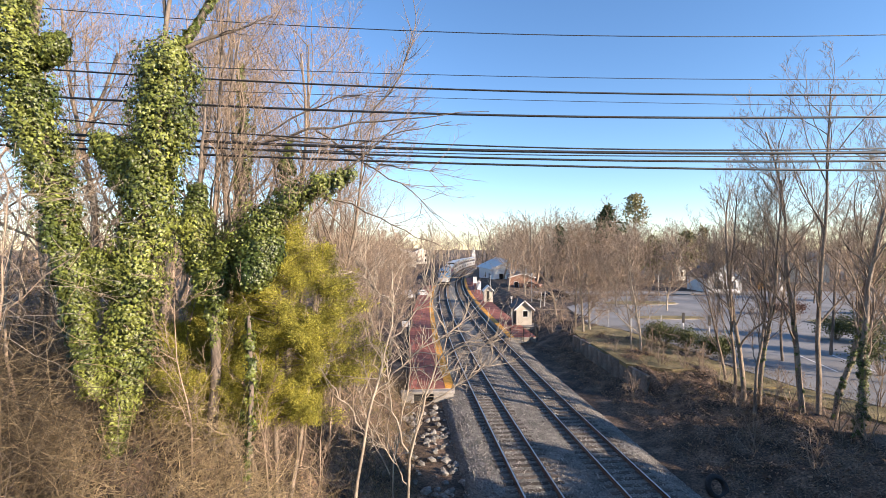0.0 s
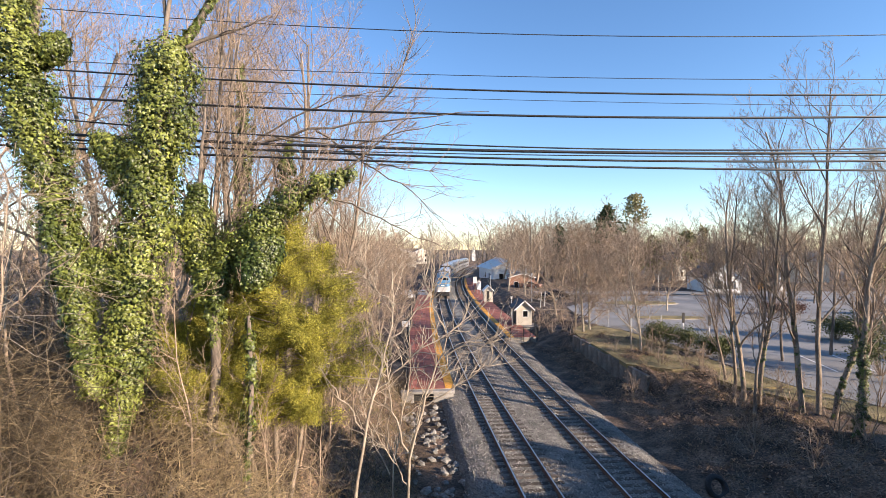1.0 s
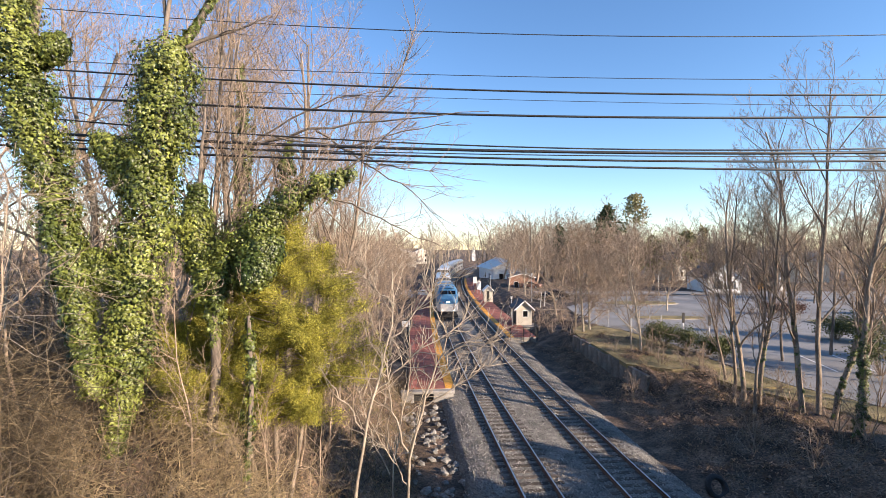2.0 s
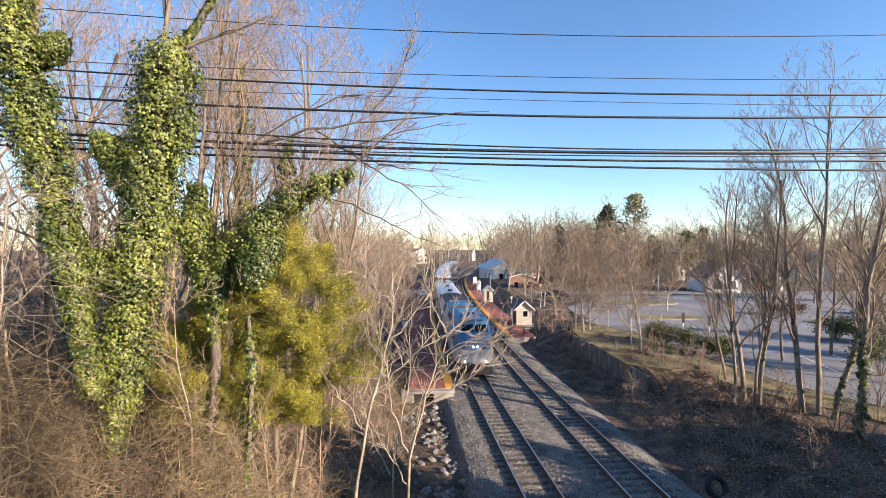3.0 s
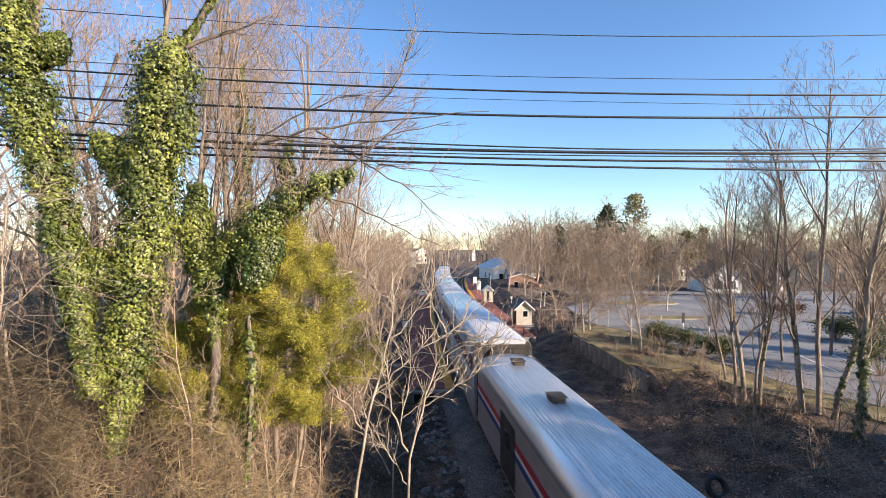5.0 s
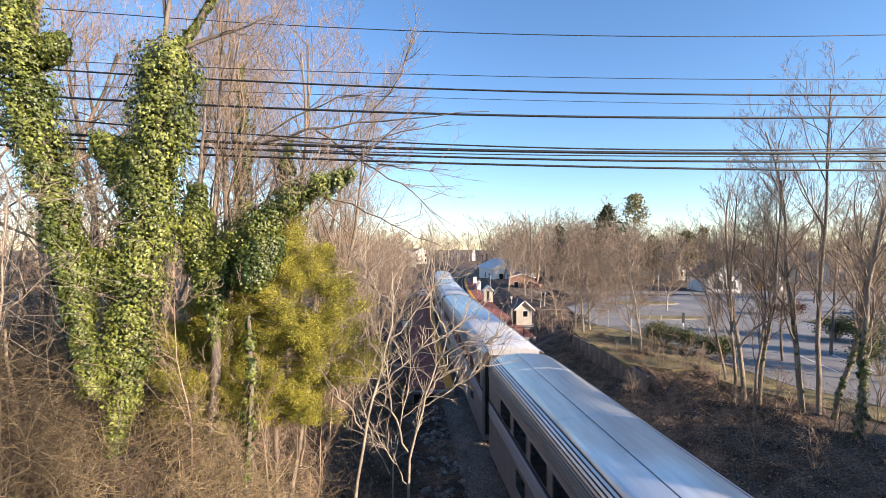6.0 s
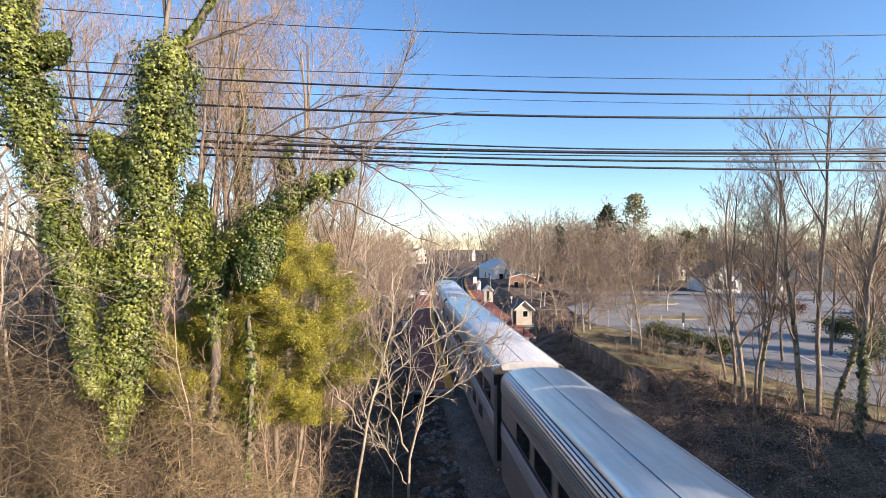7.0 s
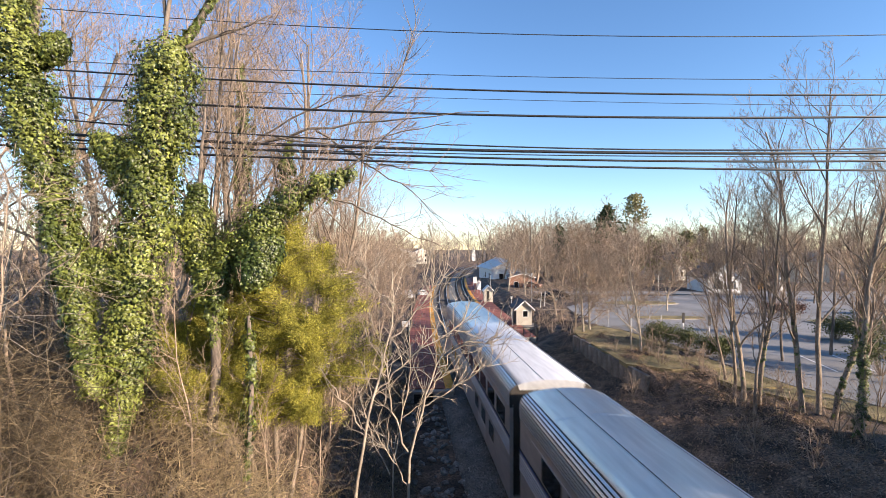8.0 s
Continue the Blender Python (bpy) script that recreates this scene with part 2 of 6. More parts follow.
def smooth_step(a, b, v):
    t = np.clip((v - a) / (b - a), 0, 1)
    return t * t * (3 - 2 * t)


def ripple(x, y, size, seed):
    """Smooth lumps of about that size, from -1 to 1."""
    r = np.random.default_rng(seed)
    out = np.zeros_like(x)
    for k in range(6):
        a, f, ph = r.uniform(0, 6.28), r.uniform(0.6, 1.7) / size * 6.28, r.uniform(0, 6.28)
        out += np.sin((x * math.cos(a) + y * math.sin(a)) * f + ph)
    return out / 3.2


LOT_Z = 1.2


def height(x, y):
    """The ground: the cutting with its ditches, the west bank, the east bank up to the car park, the road bank of the bridge."""
    x, y = np.asarray(x, float), np.asarray(y, float)
    d = x - line_x(y)
    rough = 0.10 * ripple(x, y, 1.7, 3) + 0.18 * ripple(x, y, 5.0, 4) + 0.04 * ripple(x, y, 0.6, 5)
    # west side
    near = 1 - smooth_step(26, 46, y)
    west_top = 5.0 * near + 2.2 * (1 - near)
    west_top = west_top * (1 - smooth_step(90, 170, y)) + 0.8 * smooth_step(90, 170, y)
    blend = smooth_step(29.5, 33, y)
    bw_near = -1.05 + (west_top + 1.05) * np.clip((-d - 4.9) / 6.6, 0, 1) ** 0.9
    bank_w = bw_near * (1 - blend) + np.interp(-d, [0, 5.2, 7.0, 12.0, 18, 60], [-0.5, -0.4, 0.1, 1.4, 2.2, 2.4]) * blend
    zw = np.where(-d < 2.3, -0.45, np.where(-d < 3.5, -0.45 - 0.65 * (-d - 2.3) / 1.2, bank_w))
    zw = np.where((-d >= 2.3) & (-d < 4.9) & (y > 31), -0.5, zw)
    zw = zw + rough * smooth_step(4.4, 6.0, -d)
    # east side
    e = d - TD
    wall = smooth_step(28.5, 30.5, y) * (1 - smooth_step(45.0, 47.5, y))
    slope = np.interp(e, [0, 2.2, 2.9, 3.3, 3.8, 9.4, 11.0, 400], [-0.45, -0.45, -0.85, -0.85, -0.5, LOT_Z - 0.25, LOT_Z, LOT_Z])
    cut = np.interp(e, [0, 2.2, 2.9, 3.3, 3.8, 6.85, 6.9, 400], [-0.45, -0.45, -0.85, -0.85, -0.5, -0.15, LOT_Z, LOT_Z])
    ze = slope * (1 - wall) + cut * wall
    plat = smooth_step(47, 49, y)
    ze = ze * (1 - plat) + np.interp(e, [0, 4.6, 6.5, 9.0, 400], [-0.45, -0.45, 0.3, LOT_Z, LOT_Z]) * plat
    ze = ze + rough * smooth_step(3.6, 5.0, e) * (1 - 0.85 * smooth_step(11, 14, e))
    z = np.where(d < TD / 2, zw, ze)
    # road bank that carries the bridge's ends
    bank = 7.9 * (1 - smooth_step(0.5, 9.5, y)) * smooth_step(-16, -14, y)
    side = np.maximum(smooth_step(7.0, 12.0, -d), smooth_step(13.0, 19.0, d))
    z = np.maximum(z, bank * side - 0.6)
    far = smooth_step(150, 600, np.hypot(x, y))
    return z + far * (3.0 * ripple(x, y, 260, 8))


def on_ground(x, y):
    return float(height(np.array([x]), np.array([y]))[0])


# ---- ground ----
def build_ground():
    dd = np.concatenate([-np.geomspace(2600, 24, 46), np.arange(-23.5, 26.0, 0.28), np.geomspace(26.5, 2600, 46)])
    yy = np.concatenate([-np.geomspace(2000, 26, 14), np.arange(-24, 62, 0.42), np.geomspace(62.6, 3000, 90)])
    D, Y = np.meshgrid(dd, yy)
    X = D + line_x(np.clip(Y, -60, 700))
    Z = height(X, Y)
    nx, ny = len(dd), len(yy)
    i = (np.arange(ny - 1)[:, None] * nx + np.arange(nx - 1)[None, :]).ravel()
    q = np.stack([i, i + 1, i + nx + 1, i + nx], -1)
    me = fast_mesh("ground", np.stack([X, Y, Z], -1).reshape(-1, 3), q, M["litter"], smooth=True)
    tagged(new("ground", me), "brown earth banks covered with dead leaves", "ground", kind="structure")


build_ground()


def sweep(name, outline, s0, s1, step, material, parent=None, z=0.0, smooth=False):
    """A strip with a cross-section of (off, z) swept along the line."""
    ss = np.append(np.arange(s0, s1, step), s1)
    n = len(outline)
    V = []
    for s in ss:
        for off, zz in outline:
            x, y, a = way(s, off)
            V.append((x, y, zz + z))
    i = (np.arange(len(ss) - 1)[:, None] * n + np.arange(n)[None, :])
    j = (np.arange(len(ss) - 1)[:, None] * n + (np.arange(n)[None, :] + 1) % n)
    q = np.stack([i, j, j + n, i + n], -1).reshape(-1, 4)
    me = fast_mesh(name, V, q, material, smooth=smooth)
    bm = bmesh.new()
    bm.from_mesh(me)
    bm.verts.ensure_lookup_table()
    bm.faces.new([bm.verts[k] for k in range(n)])
    bm.faces.new([bm.verts[len(V) - n + k] for k in range(n)])
    bmesh.ops.recalc_face_normals(bm, faces=bm.faces)
    bm.to_mesh(me)
    bm.free()
    ob = new(name, me)
    ob.parent = parent
    return ob


ballast = sweep("ballast_bed", [(-3.3, -0.95), (-2.5, -0.30), (-1.7, -0.19), (5.8, -0.19), (6.6, -0.42), (7.1, -0.95)], -40, 420, 2.0, M["ballast"])
tagged(ballast, "grey crushed stone ballast under two tracks", "ballast", kind="structure")


def build_track(off, label):
    tr = thing("railway_track", label, "railway track", group="railway tracks", kind="structure")
    g = GAUGE / 2
    for side in (-g - 0.035, g + 0.035):
        o = off + side
        web = [(o - 0.075, -0.165), (o + 0.075, -0.165), (o + 0.075, -0.15), (o + 0.012, -0.13), (o + 0.012, -0.05), (o + 0.034, -0.04),
               (o + 0.034, -0.012), (o - 0.034, -0.012), (o - 0.034, -0.04), (o - 0.012, -0.05), (o - 0.012, -0.13), (o - 0.075, -0.15)]
        r = sweep("rail", web, -30, 420, 1.5, M["rail_web"], tr)
        hd = sweep("rail_head", [(o - 0.034, -0.0125), (o + 0.034, -0.0125), (o + 0.034, -0.005), (o + 0.026, 0.0), (o - 0.026, 0.0), (o - 0.034, -0.005)], -30, 420, 1.5, M["rail_head"], r)
        tagged(hd, "bright polished running surface of the rail")
    return tr


def ties(tr, off):
    bm = blk(-1.3, 1.3, -0.115, 0.115, -0.36, -0.165, 0.012)
    me = bpy.data.meshes.new("tie")
    bm.to_mesh(me)
    bm.free()
    me.materials.append(M["tie"])
    far_v, far_q = [], []
    base = np.array([(x, y, z) for x in (-1.3, 1.3) for y in (-0.115, 0.115) for z in (-0.36, -0.165)])
    s = 8.0
    r = random.Random(int(off * 10) + 3)
    while s < 300:
        x, y, a = way(s, off + r.uniform(-0.05, 0.05))
        if s < 90:
            t = new("tie", me)
            t.parent = tr
            t.matrix_basis = pose(x, y, r.uniform(-0.012, 0.008), 0, 0, -math.degrees(a) + r.uniform(-1.2, 1.2))
        else:
            c, sn = math.cos(-a), math.sin(-a)
            b = np.stack([base[:, 0] * c - base[:, 1] * sn + x, base[:, 0] * sn + base[:, 1] * c + y, base[:, 2]], -1)
            k = len(far_v) * 8
            far_v.append(b)
            far_q += [[k + q for q in f] for f in CUBE]
        s += 0.53
    t = new("distant_ties", fast_mesh("distant_ties", np.concatenate(far_v), far_q, M["tie"]))
    t.parent = tr
    tagged(t, kind="stuff")


CUBE = [[0, 1, 3, 2], [4, 6, 7, 5], [0, 4, 5, 1], [2, 3, 7, 6], [0, 2, 6, 4], [1, 5, 7, 3]]
TRACKS = [(build_track(0.0, "railway track with worn steel rails on ballast beside a ditch"), 0.0),
          (build_track(TD, "railway track with bright rails next to the bank"), TD)]


# ---- bridge that carries the camera, with its parapet ----
def build_bridge():
    b = thing("road_bridge", "concrete road bridge over the railway cutting", "bridge", kind="structure")
    part("deck", blk(-70, 70, -10.5, -0.45, 7.0, 8.05, 0.05), M["concrete"], b)
    part("parapet", blk(-70, 70, -0.75, -0.45, 8.05, 9.15, 0.04), M["concrete"], b)
    part("parapet", blk(-70, 70, -10.5, -10.2, 8.05, 9.15, 0.04), M["concrete"], b)
    part("abutment", blk(-9, -7, -10.4, -0.5, -1.5, 7.0), M["concrete"], b)
    part("abutment", blk(19, 21, -10.4, -0.5, -1.5, 7.0), M["concrete"], b)


build_bridge()


# ---- train ----
CAR = 25.9


def loft(bm, stations, ring):
    """Joins rings of (x, z) points at stations along y; returns the rows of vertices."""
    rows = []
    for st in stations:
        rows.append([bm.verts.new((x, st[0], z)) for x, z in ring(st)])
    for a, b in zip(rows, rows[1:]):
        for i in range(len(a) - 1):
            bm.faces.new((a[i], a[i + 1], b[i + 1], b[i]))
    return rows


def bogie(parent, y, r=0.46, base=2.6):
    bm = blk(-1.15, 1.15, y - base / 2 - 0.4, y + base / 2 + 0.4, 0.38, 0.62, 0.05)
    box(bm, -1.28, -1.05, y - base / 2 - 0.5, y + base / 2 + 0.5, 0.3, 0.75, 0.05)
    box(bm, 1.05, 1.28, y - base / 2 - 0.5, y + base / 2 + 0.5, 0.3, 0.75, 0.05)
    b = part("bogie", bm, M["grime"], parent)
    for yy in (y - base / 2, y + base / 2):
        bm = bmesh.new()
        for sx in (-1, 1):
            cyl(bm, (sx * 0.68, yy, r), (sx * 0.82, yy, r), r, sides=20)
            cyl(bm, (sx * 0.66, yy, r), (sx * 0.69, yy, r), r + 0.025, sides=20)
        cyl(bm, (-0.8, yy, r), (0.8, yy, r), 0.09, sides=8)
        part("wheelset", bm, M["grime"], b)


def superliner():
    c = thing("passenger_coach", "two-level stainless steel railway coach with dark windows", "railway coach", group="coaches of the train")
    h = 12.42
    side = [(-1.50, 0.42), (-1.55, 0.60), (-1.55, 3.95), (-1.3, 4.56), (1.3, 4.56), (1.55, 3.95), (1.55, 0.60), (1.50, 0.42)]
    part("body", prism(bmesh.new(), side, -h, h), M["steel_shade"], c)
    crown = [(1.26, 4.74), (1.05, 4.81), (0.75, 4.86), (0.40, 4.895), (0, 4.905)]
    crown = crown + [(-x, z) for x, z in crown[-2::-1]]
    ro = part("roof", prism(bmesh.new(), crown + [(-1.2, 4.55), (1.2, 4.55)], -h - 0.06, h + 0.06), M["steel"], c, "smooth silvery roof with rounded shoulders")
    for p in ro.data.polygons:
        p.use_smooth = len(p.vertices) == 4 and p.normal.z > 0.2
    for y in np.arange(-h + 2.5, h, 5.15):
        part("roof_seam", prism(bmesh.new(), [(x * 1.003, z + 0.005) for x, z in crown] + [(x, z - 0.03) for x, z in crown[::-1]], y - 0.012, y + 0.012), M["steel"], ro)
    part("roof_seam", blk(0.288, 0.302, -h, h, 4.86, 4.906), M["grime"], ro, "thin lengthwise roof seam")
    # near-black end walls, in the locomotive roof's dark material
    for e in (-1, 1):
        y0, y1 = sorted((e * (h + 0.005), e * (h + 0.03)))
        part("end_wall", blk(-1.42, 1.42, y0, y1, 0.7, 4.62, 0.005), M["soot"], c, "near-black end wall above the gangway")
    for sx in (-1, 1):
        x0, x1 = sorted((sx * 1.55, sx * 1.567))
        part("window_band", blk(x0, x1, -h + 1.2, h - 1.2, 2.95, 3.72), M["steel_shade"], c)
        for i in range(11):
            y = -h + 2.35 + i * 2.02
            xa, xb = sorted((sx * 1.56, sx * 1.578))
            part("window", blk(xa, xb, y, y + 1.55, 2.98, 3.68, 0.01), M["glass"], c)
        for i in (1, 2, 3, 7, 8, 9):
            y = -h + 2.35 + i * 2.02
            xa, xb = sorted((sx * 1.553, sx * 1.572))
            part("window", blk(xa, xb, y + 0.3, y + 1.35, 1.35, 2.0, 0.01), M["glass"], c)
        shoulder = [(1.555, 3.92), (1.565, 4.30), (1.545, 4.45), (1.49, 4.58), (1.40, 4.67), (1.27, 4.74)]
        o = [(sx * x, z) for x, z in shoulder] + [(sx * 1.15, 4.60), (sx * 1.35, 4.45), (sx * 1.45, 3.92)]
        # dark underframe colour here paints the shade in the grooves between flutes
        sh = part("shoulder", prism(bmesh.new(), o if sx > 0 else o[::-1], -h - 0.04, h + 0.04), M["grime"], c, "roof shoulder coloured dark for the shade between its stainless flutes")
        arc = np.array(shoulder)
        run = np.concatenate([[0], np.cumsum(np.hypot(*np.diff(arc, axis=0).T))])
        for d in np.arange(0.04, run[-1] - 0.02, 0.10):
            x, z = np.interp(d, run, arc[:, 0]), np.interp(d, run, arc[:, 1])
            xe, ze = np.interp(d + 0.066, run, arc[:, 0]), np.interp(d + 0.066, run, arc[:, 1])
            nx, nz = (ze - z), -(xe - x)
            ln = math.hypot(nx, nz)
            nx, nz = nx / ln * 0.02, nz / ln * 0.02
            o = [(sx * (x - nx), z - nz), (sx * (x + nx), z + nz), (sx * (xe + nx), ze + nz), (sx * (xe - nx), ze - nz)]
            part("flute", prism(bmesh.new(), o if sx > 0 else o[::-1], -h, h), M["steel"], sh)
        for k in range(5):
            z = 2.20 + k * 0.11
            xa, xb = sorted((sx * 1.55, sx * 1.58))
            part("flute", blk(xa, xb, -h, h, z, z + 0.05), M["steel"], c)
        for z, m in ((2.80, "navy"), (2.86, "grime")):
            xa, xb = sorted((sx * 1.551, sx * 1.565))
            part("stripe", blk(xa, xb, -h, h, z, z + 0.055), M[m], c)
        xa, xb = sorted((sx * 1.55, sx * 1.575))
        part("door", blk(xa, xb, -0.55, 0.55, 0.62, 2.15, 0.015), M["steel"], c, "pale stainless door on the lower level")
        for y in (-7.6, 5.4):
            part("louvre_panel", blk(xa, xb, y, y + 2.2, 0.75, 1.25, 0.01), M["silver"], c)
    for e in (-1, 1):
        y0, y1 = sorted((e * h, e * (h + 0.38)))
        part("diaphragm", blk(-0.65, 0.65, y0, y1, 1.9, 4.35, 0.08), M["black"], c, "black rubber gangway bellows")
    part("underframe", blk(-1.35, 1.35, -h + 4.6, h - 4.6, 0.28, 0.62, 0.05), M["grime"], c)
    bogie(c, -9.1)
    bogie(c, 9.1)
    return c


def baggage_car():
    c = thing("baggage_car", "stainless baggage car with red, white and blue stripes", "railway coach", group="coaches of the train")
    h = 12.55
    side = [(-1.48, 0.75), (-1.55, 0.95), (-1.55, 3.55), (1.55, 3.55), (1.55, 0.95), (1.48, 0.75)]
    part("body", prism(bmesh.new(), side, -h, h), M["steel_shade"], c)
    roof = [(1.56, 3.55), (1.53, 3.72), (1.42, 3.92), (1.22, 4.06), (0.8, 4.17), (0.4, 4.21), (0, 4.22)]
    roof = roof + [(-x, z) for x, z in roof[-2::-1]]
    ro = part("roof", prism(bmesh.new(), roof, -h - 0.03, h + 0.03), M["steel"], c, "grey ribbed metal roof")
    ro.data.polygons.foreach_set("use_smooth", [len(p.vertices) == 4 for p in ro.data.polygons])
    ribs = bmesh.new()
    for k in range(-9, 10):
        x = k * 0.125
        z = np.interp(abs(x), [0, 0.4, 0.8, 1.22], [4.22, 4.21, 4.17, 4.06])
        box(ribs, x - 0.022, x + 0.022, -h + 0.6, h - 0.6, z - 0.03, z + 0.02)
    part("roof_rib", ribs, M["steel"], ro)
    for y in (-10.5, -5.3, 2.1, 9.5):
        f = part("roof_vent", blk(-0.27, 0.27, y - 0.3, y + 0.3, 4.16, 4.40, 0.03), M["soot"], ro, "dark boxy roof ventilator")
        part("cap", blk(-0.31, 0.31, y - 0.34, y + 0.34, 4.40, 4.45, 0.015), M["grime"], f)
    for sx in (-1, 1):
        xa, xb = sorted((sx * 1.55, sx * 1.563))
        for z0, z1, m in ((2.20, 2.44, "navy"), (2.44, 2.60, "paint_white"), (2.60, 2.86, "redpaint")):
            part("stripe", blk(xa, xb, -h, h, z0, z1), M[m], c)
        for y in (-7.4, 6.2):
            xa, xb = sorted((sx * 1.55, sx * 1.58))
            d = part("sliding_door", blk(xa, xb, y, y + 2.2, 1.0, 3.25, 0.02), M["grime"], c, "dark sliding door")
            xa, xb = sorted((sx * 1.57, sx * 1.592))
            part("window", blk(xa, xb, y + 0.8, y + 1.5, 2.2, 2.8, 0.01), M["glass"], d)
    for e in (-1, 1):
        y0, y1 = sorted((e * h, e * (h + 0.38)))
        part("diaphragm", blk(-0.7, 0.7, y0, y1, 1.1, 3.4, 0.08), M["black"], c, "black rubber gangway bellows")
    part("underframe", blk(-1.3, 1.3, -h + 4.4, h - 4.4, 0.35, 0.78, 0.05), M["grime"], c)
    bogie(c, -9.0)
    bogie(c, 9.0)
    return c


def locomotive():
    c = thing("diesel_locomotive", "blue and silver diesel locomotive with headlights lit", "locomotive")
    st = [(10.50, 1.02, 2.50), (10.42, 1.16, 2.82), (10.15, 1.28, 3.10), (9.75, 1.38, 3.55), (9.30, 1.45, 4.02), (8.95, 1.49, 4.25), (8.4, 1.52, 4.36), (7.4, 1.52, 4.36), (6.65, 1.52, 4.36), (5.9, 1.52, 4.36), (3.8, 1.52, 4.36), (0, 1.52, 4.36), (-10.3, 1.52, 4.36)]

    def lean(z):
        """Upper sides slope inwards towards the roof."""
        return float(np.interp(z, [3.0, 4.0], [1.0, 0.84]))

    def belt(s):
        return min(float(np.interp(s[0], [-10.3, 5.9, 7.4, 10.5], [3.98, 3.98, 2.08, 2.08])), s[2] - 0.34)

    def lower(s):
        y, w, zt = s
        b = belt(s)
        m = min(b - 0.02, 3.0)
        return [(w * 0.96, 0.95), (w, 1.2), (w * lean(m), m), (w * lean(b), b)]

    def upper(s):
        y, w, zt = s
        b = belt(s)
        sh = max(b + 0.03, zt - 0.32)
        m = b + (sh - b) * 0.5
        left = [(w * lean(b), b), (w * lean(m), m), (w * lean(sh), sh), (w * 0.76, zt - 0.15), (w * 0.45, zt - 0.035), (0, zt)]
        return left + [(-x, z) for x, z in left[-2::-1]]

    bm = bmesh.new()
    rows = loft(bm, st, lower)
    rows2 = loft(bm, st, lambda s: [(-x, z) for x, z in lower(s)[::-1]])
    for e in (0, -1):
        f, f2 = rows[e], rows2[e]
        for i in range(3):
            bm.faces.new((f[i], f[i + 1], f2[2 - i], f2[3 - i]))
    part("lower_body", bm, M["silver"], c, "silver lower sides and nose")
    bm = bmesh.new()
    rows = loft(bm, st, upper)
    bm.faces.new(rows[0])
    bm.faces.new(rows[-1])
    up = part("upper_body", bm, M["bluepaint"], c, "blue upper body and cab front")
    for p in up.data.polygons:
        p.use_smooth = len(p.vertices) == 4
    # soot-blackened rear half of the roof
    bm = bmesh.new()
    cover = [(1.30, 3.99), (1.17, 4.225), (0.70, 4.34), (0, 4.375)]
    cover = cover + [(-x, z) for x, z in cover[-2::-1]]
    prism(bm, cover + [(-1.0, 4.0), (1.0, 4.0)], -10.32, -2.7)
    part("roof_cover", bm, M["soot"], c, "roof blackened by exhaust soot")
    part("end_panel", blk(-1.46, 1.46, -10.62, -10.31, 0.95, 4.15, 0.05), M["soot"], c, "sooty rear end and gangway")
    # windscreen in two panes on the slanted front
    tilt = math.atan2(4.02 - 3.10, 10.15 - 9.30)
    for sx in (-1, 1):
        g = part("windscreen", blk(-0.50, 0.50, -0.32, 0.32, -0.02, 0.045, 0.02), M["glass"], c)
        g.matrix_basis = Matrix.Translation((sx * 0.56, 9.74, 3.58)) @ Matrix.Rotation(-tilt, 4, "X") @ Matrix.Rotation(sx * 0.06, 4, "Y")
        xa, xb = sorted((sx * 1.46, sx * 1.55))
        part("cab_window", blk(xa, xb, 8.15, 8.8, 2.55, 3.2, 0.03), M["glass"], c)
        for y0, y1 in ((3.45, 5.05), (2.35, 3.25)):
            o = [(sx * 1.47, 3.42), (sx * 1.375, 3.93), (sx * 1.26, 3.93), (sx * 1.3, 3.42)]
            part("side_grille", prism(bmesh.new(), o, y0, y1), M["soot"], c, "dark slanted side grille")
        o = [(sx * 1.50, 3.22), (sx * 1.375, 3.93), (sx * 1.26, 3.93), (sx * 1.3, 3.22)]
        part("side_grille", prism(bmesh.new(), o, -3.1, -2.2), M["soot"], c, "dark slanted side grille")
        part("side_panel", blk(sx * 1.525 - 0.006, sx * 1.525 + 0.006, -8.6, -4.2, 1.5, 2.7, 0.003), M["sooty"], c, "dark louvred side panel")
        part("stripe", blk(sx * 1.525 - 0.006, sx * 1.525 + 0.006, -10.0, 8.0, 1.22, 1.32, 0.003), M["navy"], c)
        xa, xb = sorted((sx * 1.50, sx * 1.535))
        for y in (-8.8, -7.2):
            part("grille", blk(xa, xb, y, y + 1.3, 2.1, 2.9, 0.02), M["sooty"], c, "dark air intake grille")
        part("side_door", blk(xa, xb, 4.3, 5.0, 1.0, 2.6, 0.02), M["silver"], c)
        part("headlight", cyl(bmesh.new(), (sx * 0.15, 10.30, 2.30), (sx * 0.15, 10.545, 2.30), 0.09, sides=16), M["headlight"], c, "lit round headlight")
        part("ditch_light", cyl(bmesh.new(), (sx * 0.80, 10.30, 1.18), (sx * 0.80, 10.58, 1.18), 0.07, sides=16), M["headlight"], c, "lit round ditch light")
        part("number_board", blk(sx * 0.62 - 0.22, sx * 0.62 + 0.22, 10.28, 10.46, 1.55, 1.80, 0.02), M["black"], c)
        part("mirror", blk(sx * 1.60 - 0.10, sx * 1.60 + 0.10, 8.9, 8.96, 2.95, 3.55, 0.01), M["galv"], c)
        part("handrail", cyl(bmesh.new(), (sx * 1.58, 6.25, 1.0), (sx * 1.58, 6.25, 2.6), 0.02, sides=6), M["galv"], c)
    part("visor", blk(-0.95, 0.95, 8.75, 9.35, 4.10, 4.20, 0.03), M["bluepaint"], c)
    part("nose_panel", blk(-0.62, 0.62, 10.44, 10.515, 1.45, 1.70, 0.02), M["silver"], c, "silver panel under the headlights")
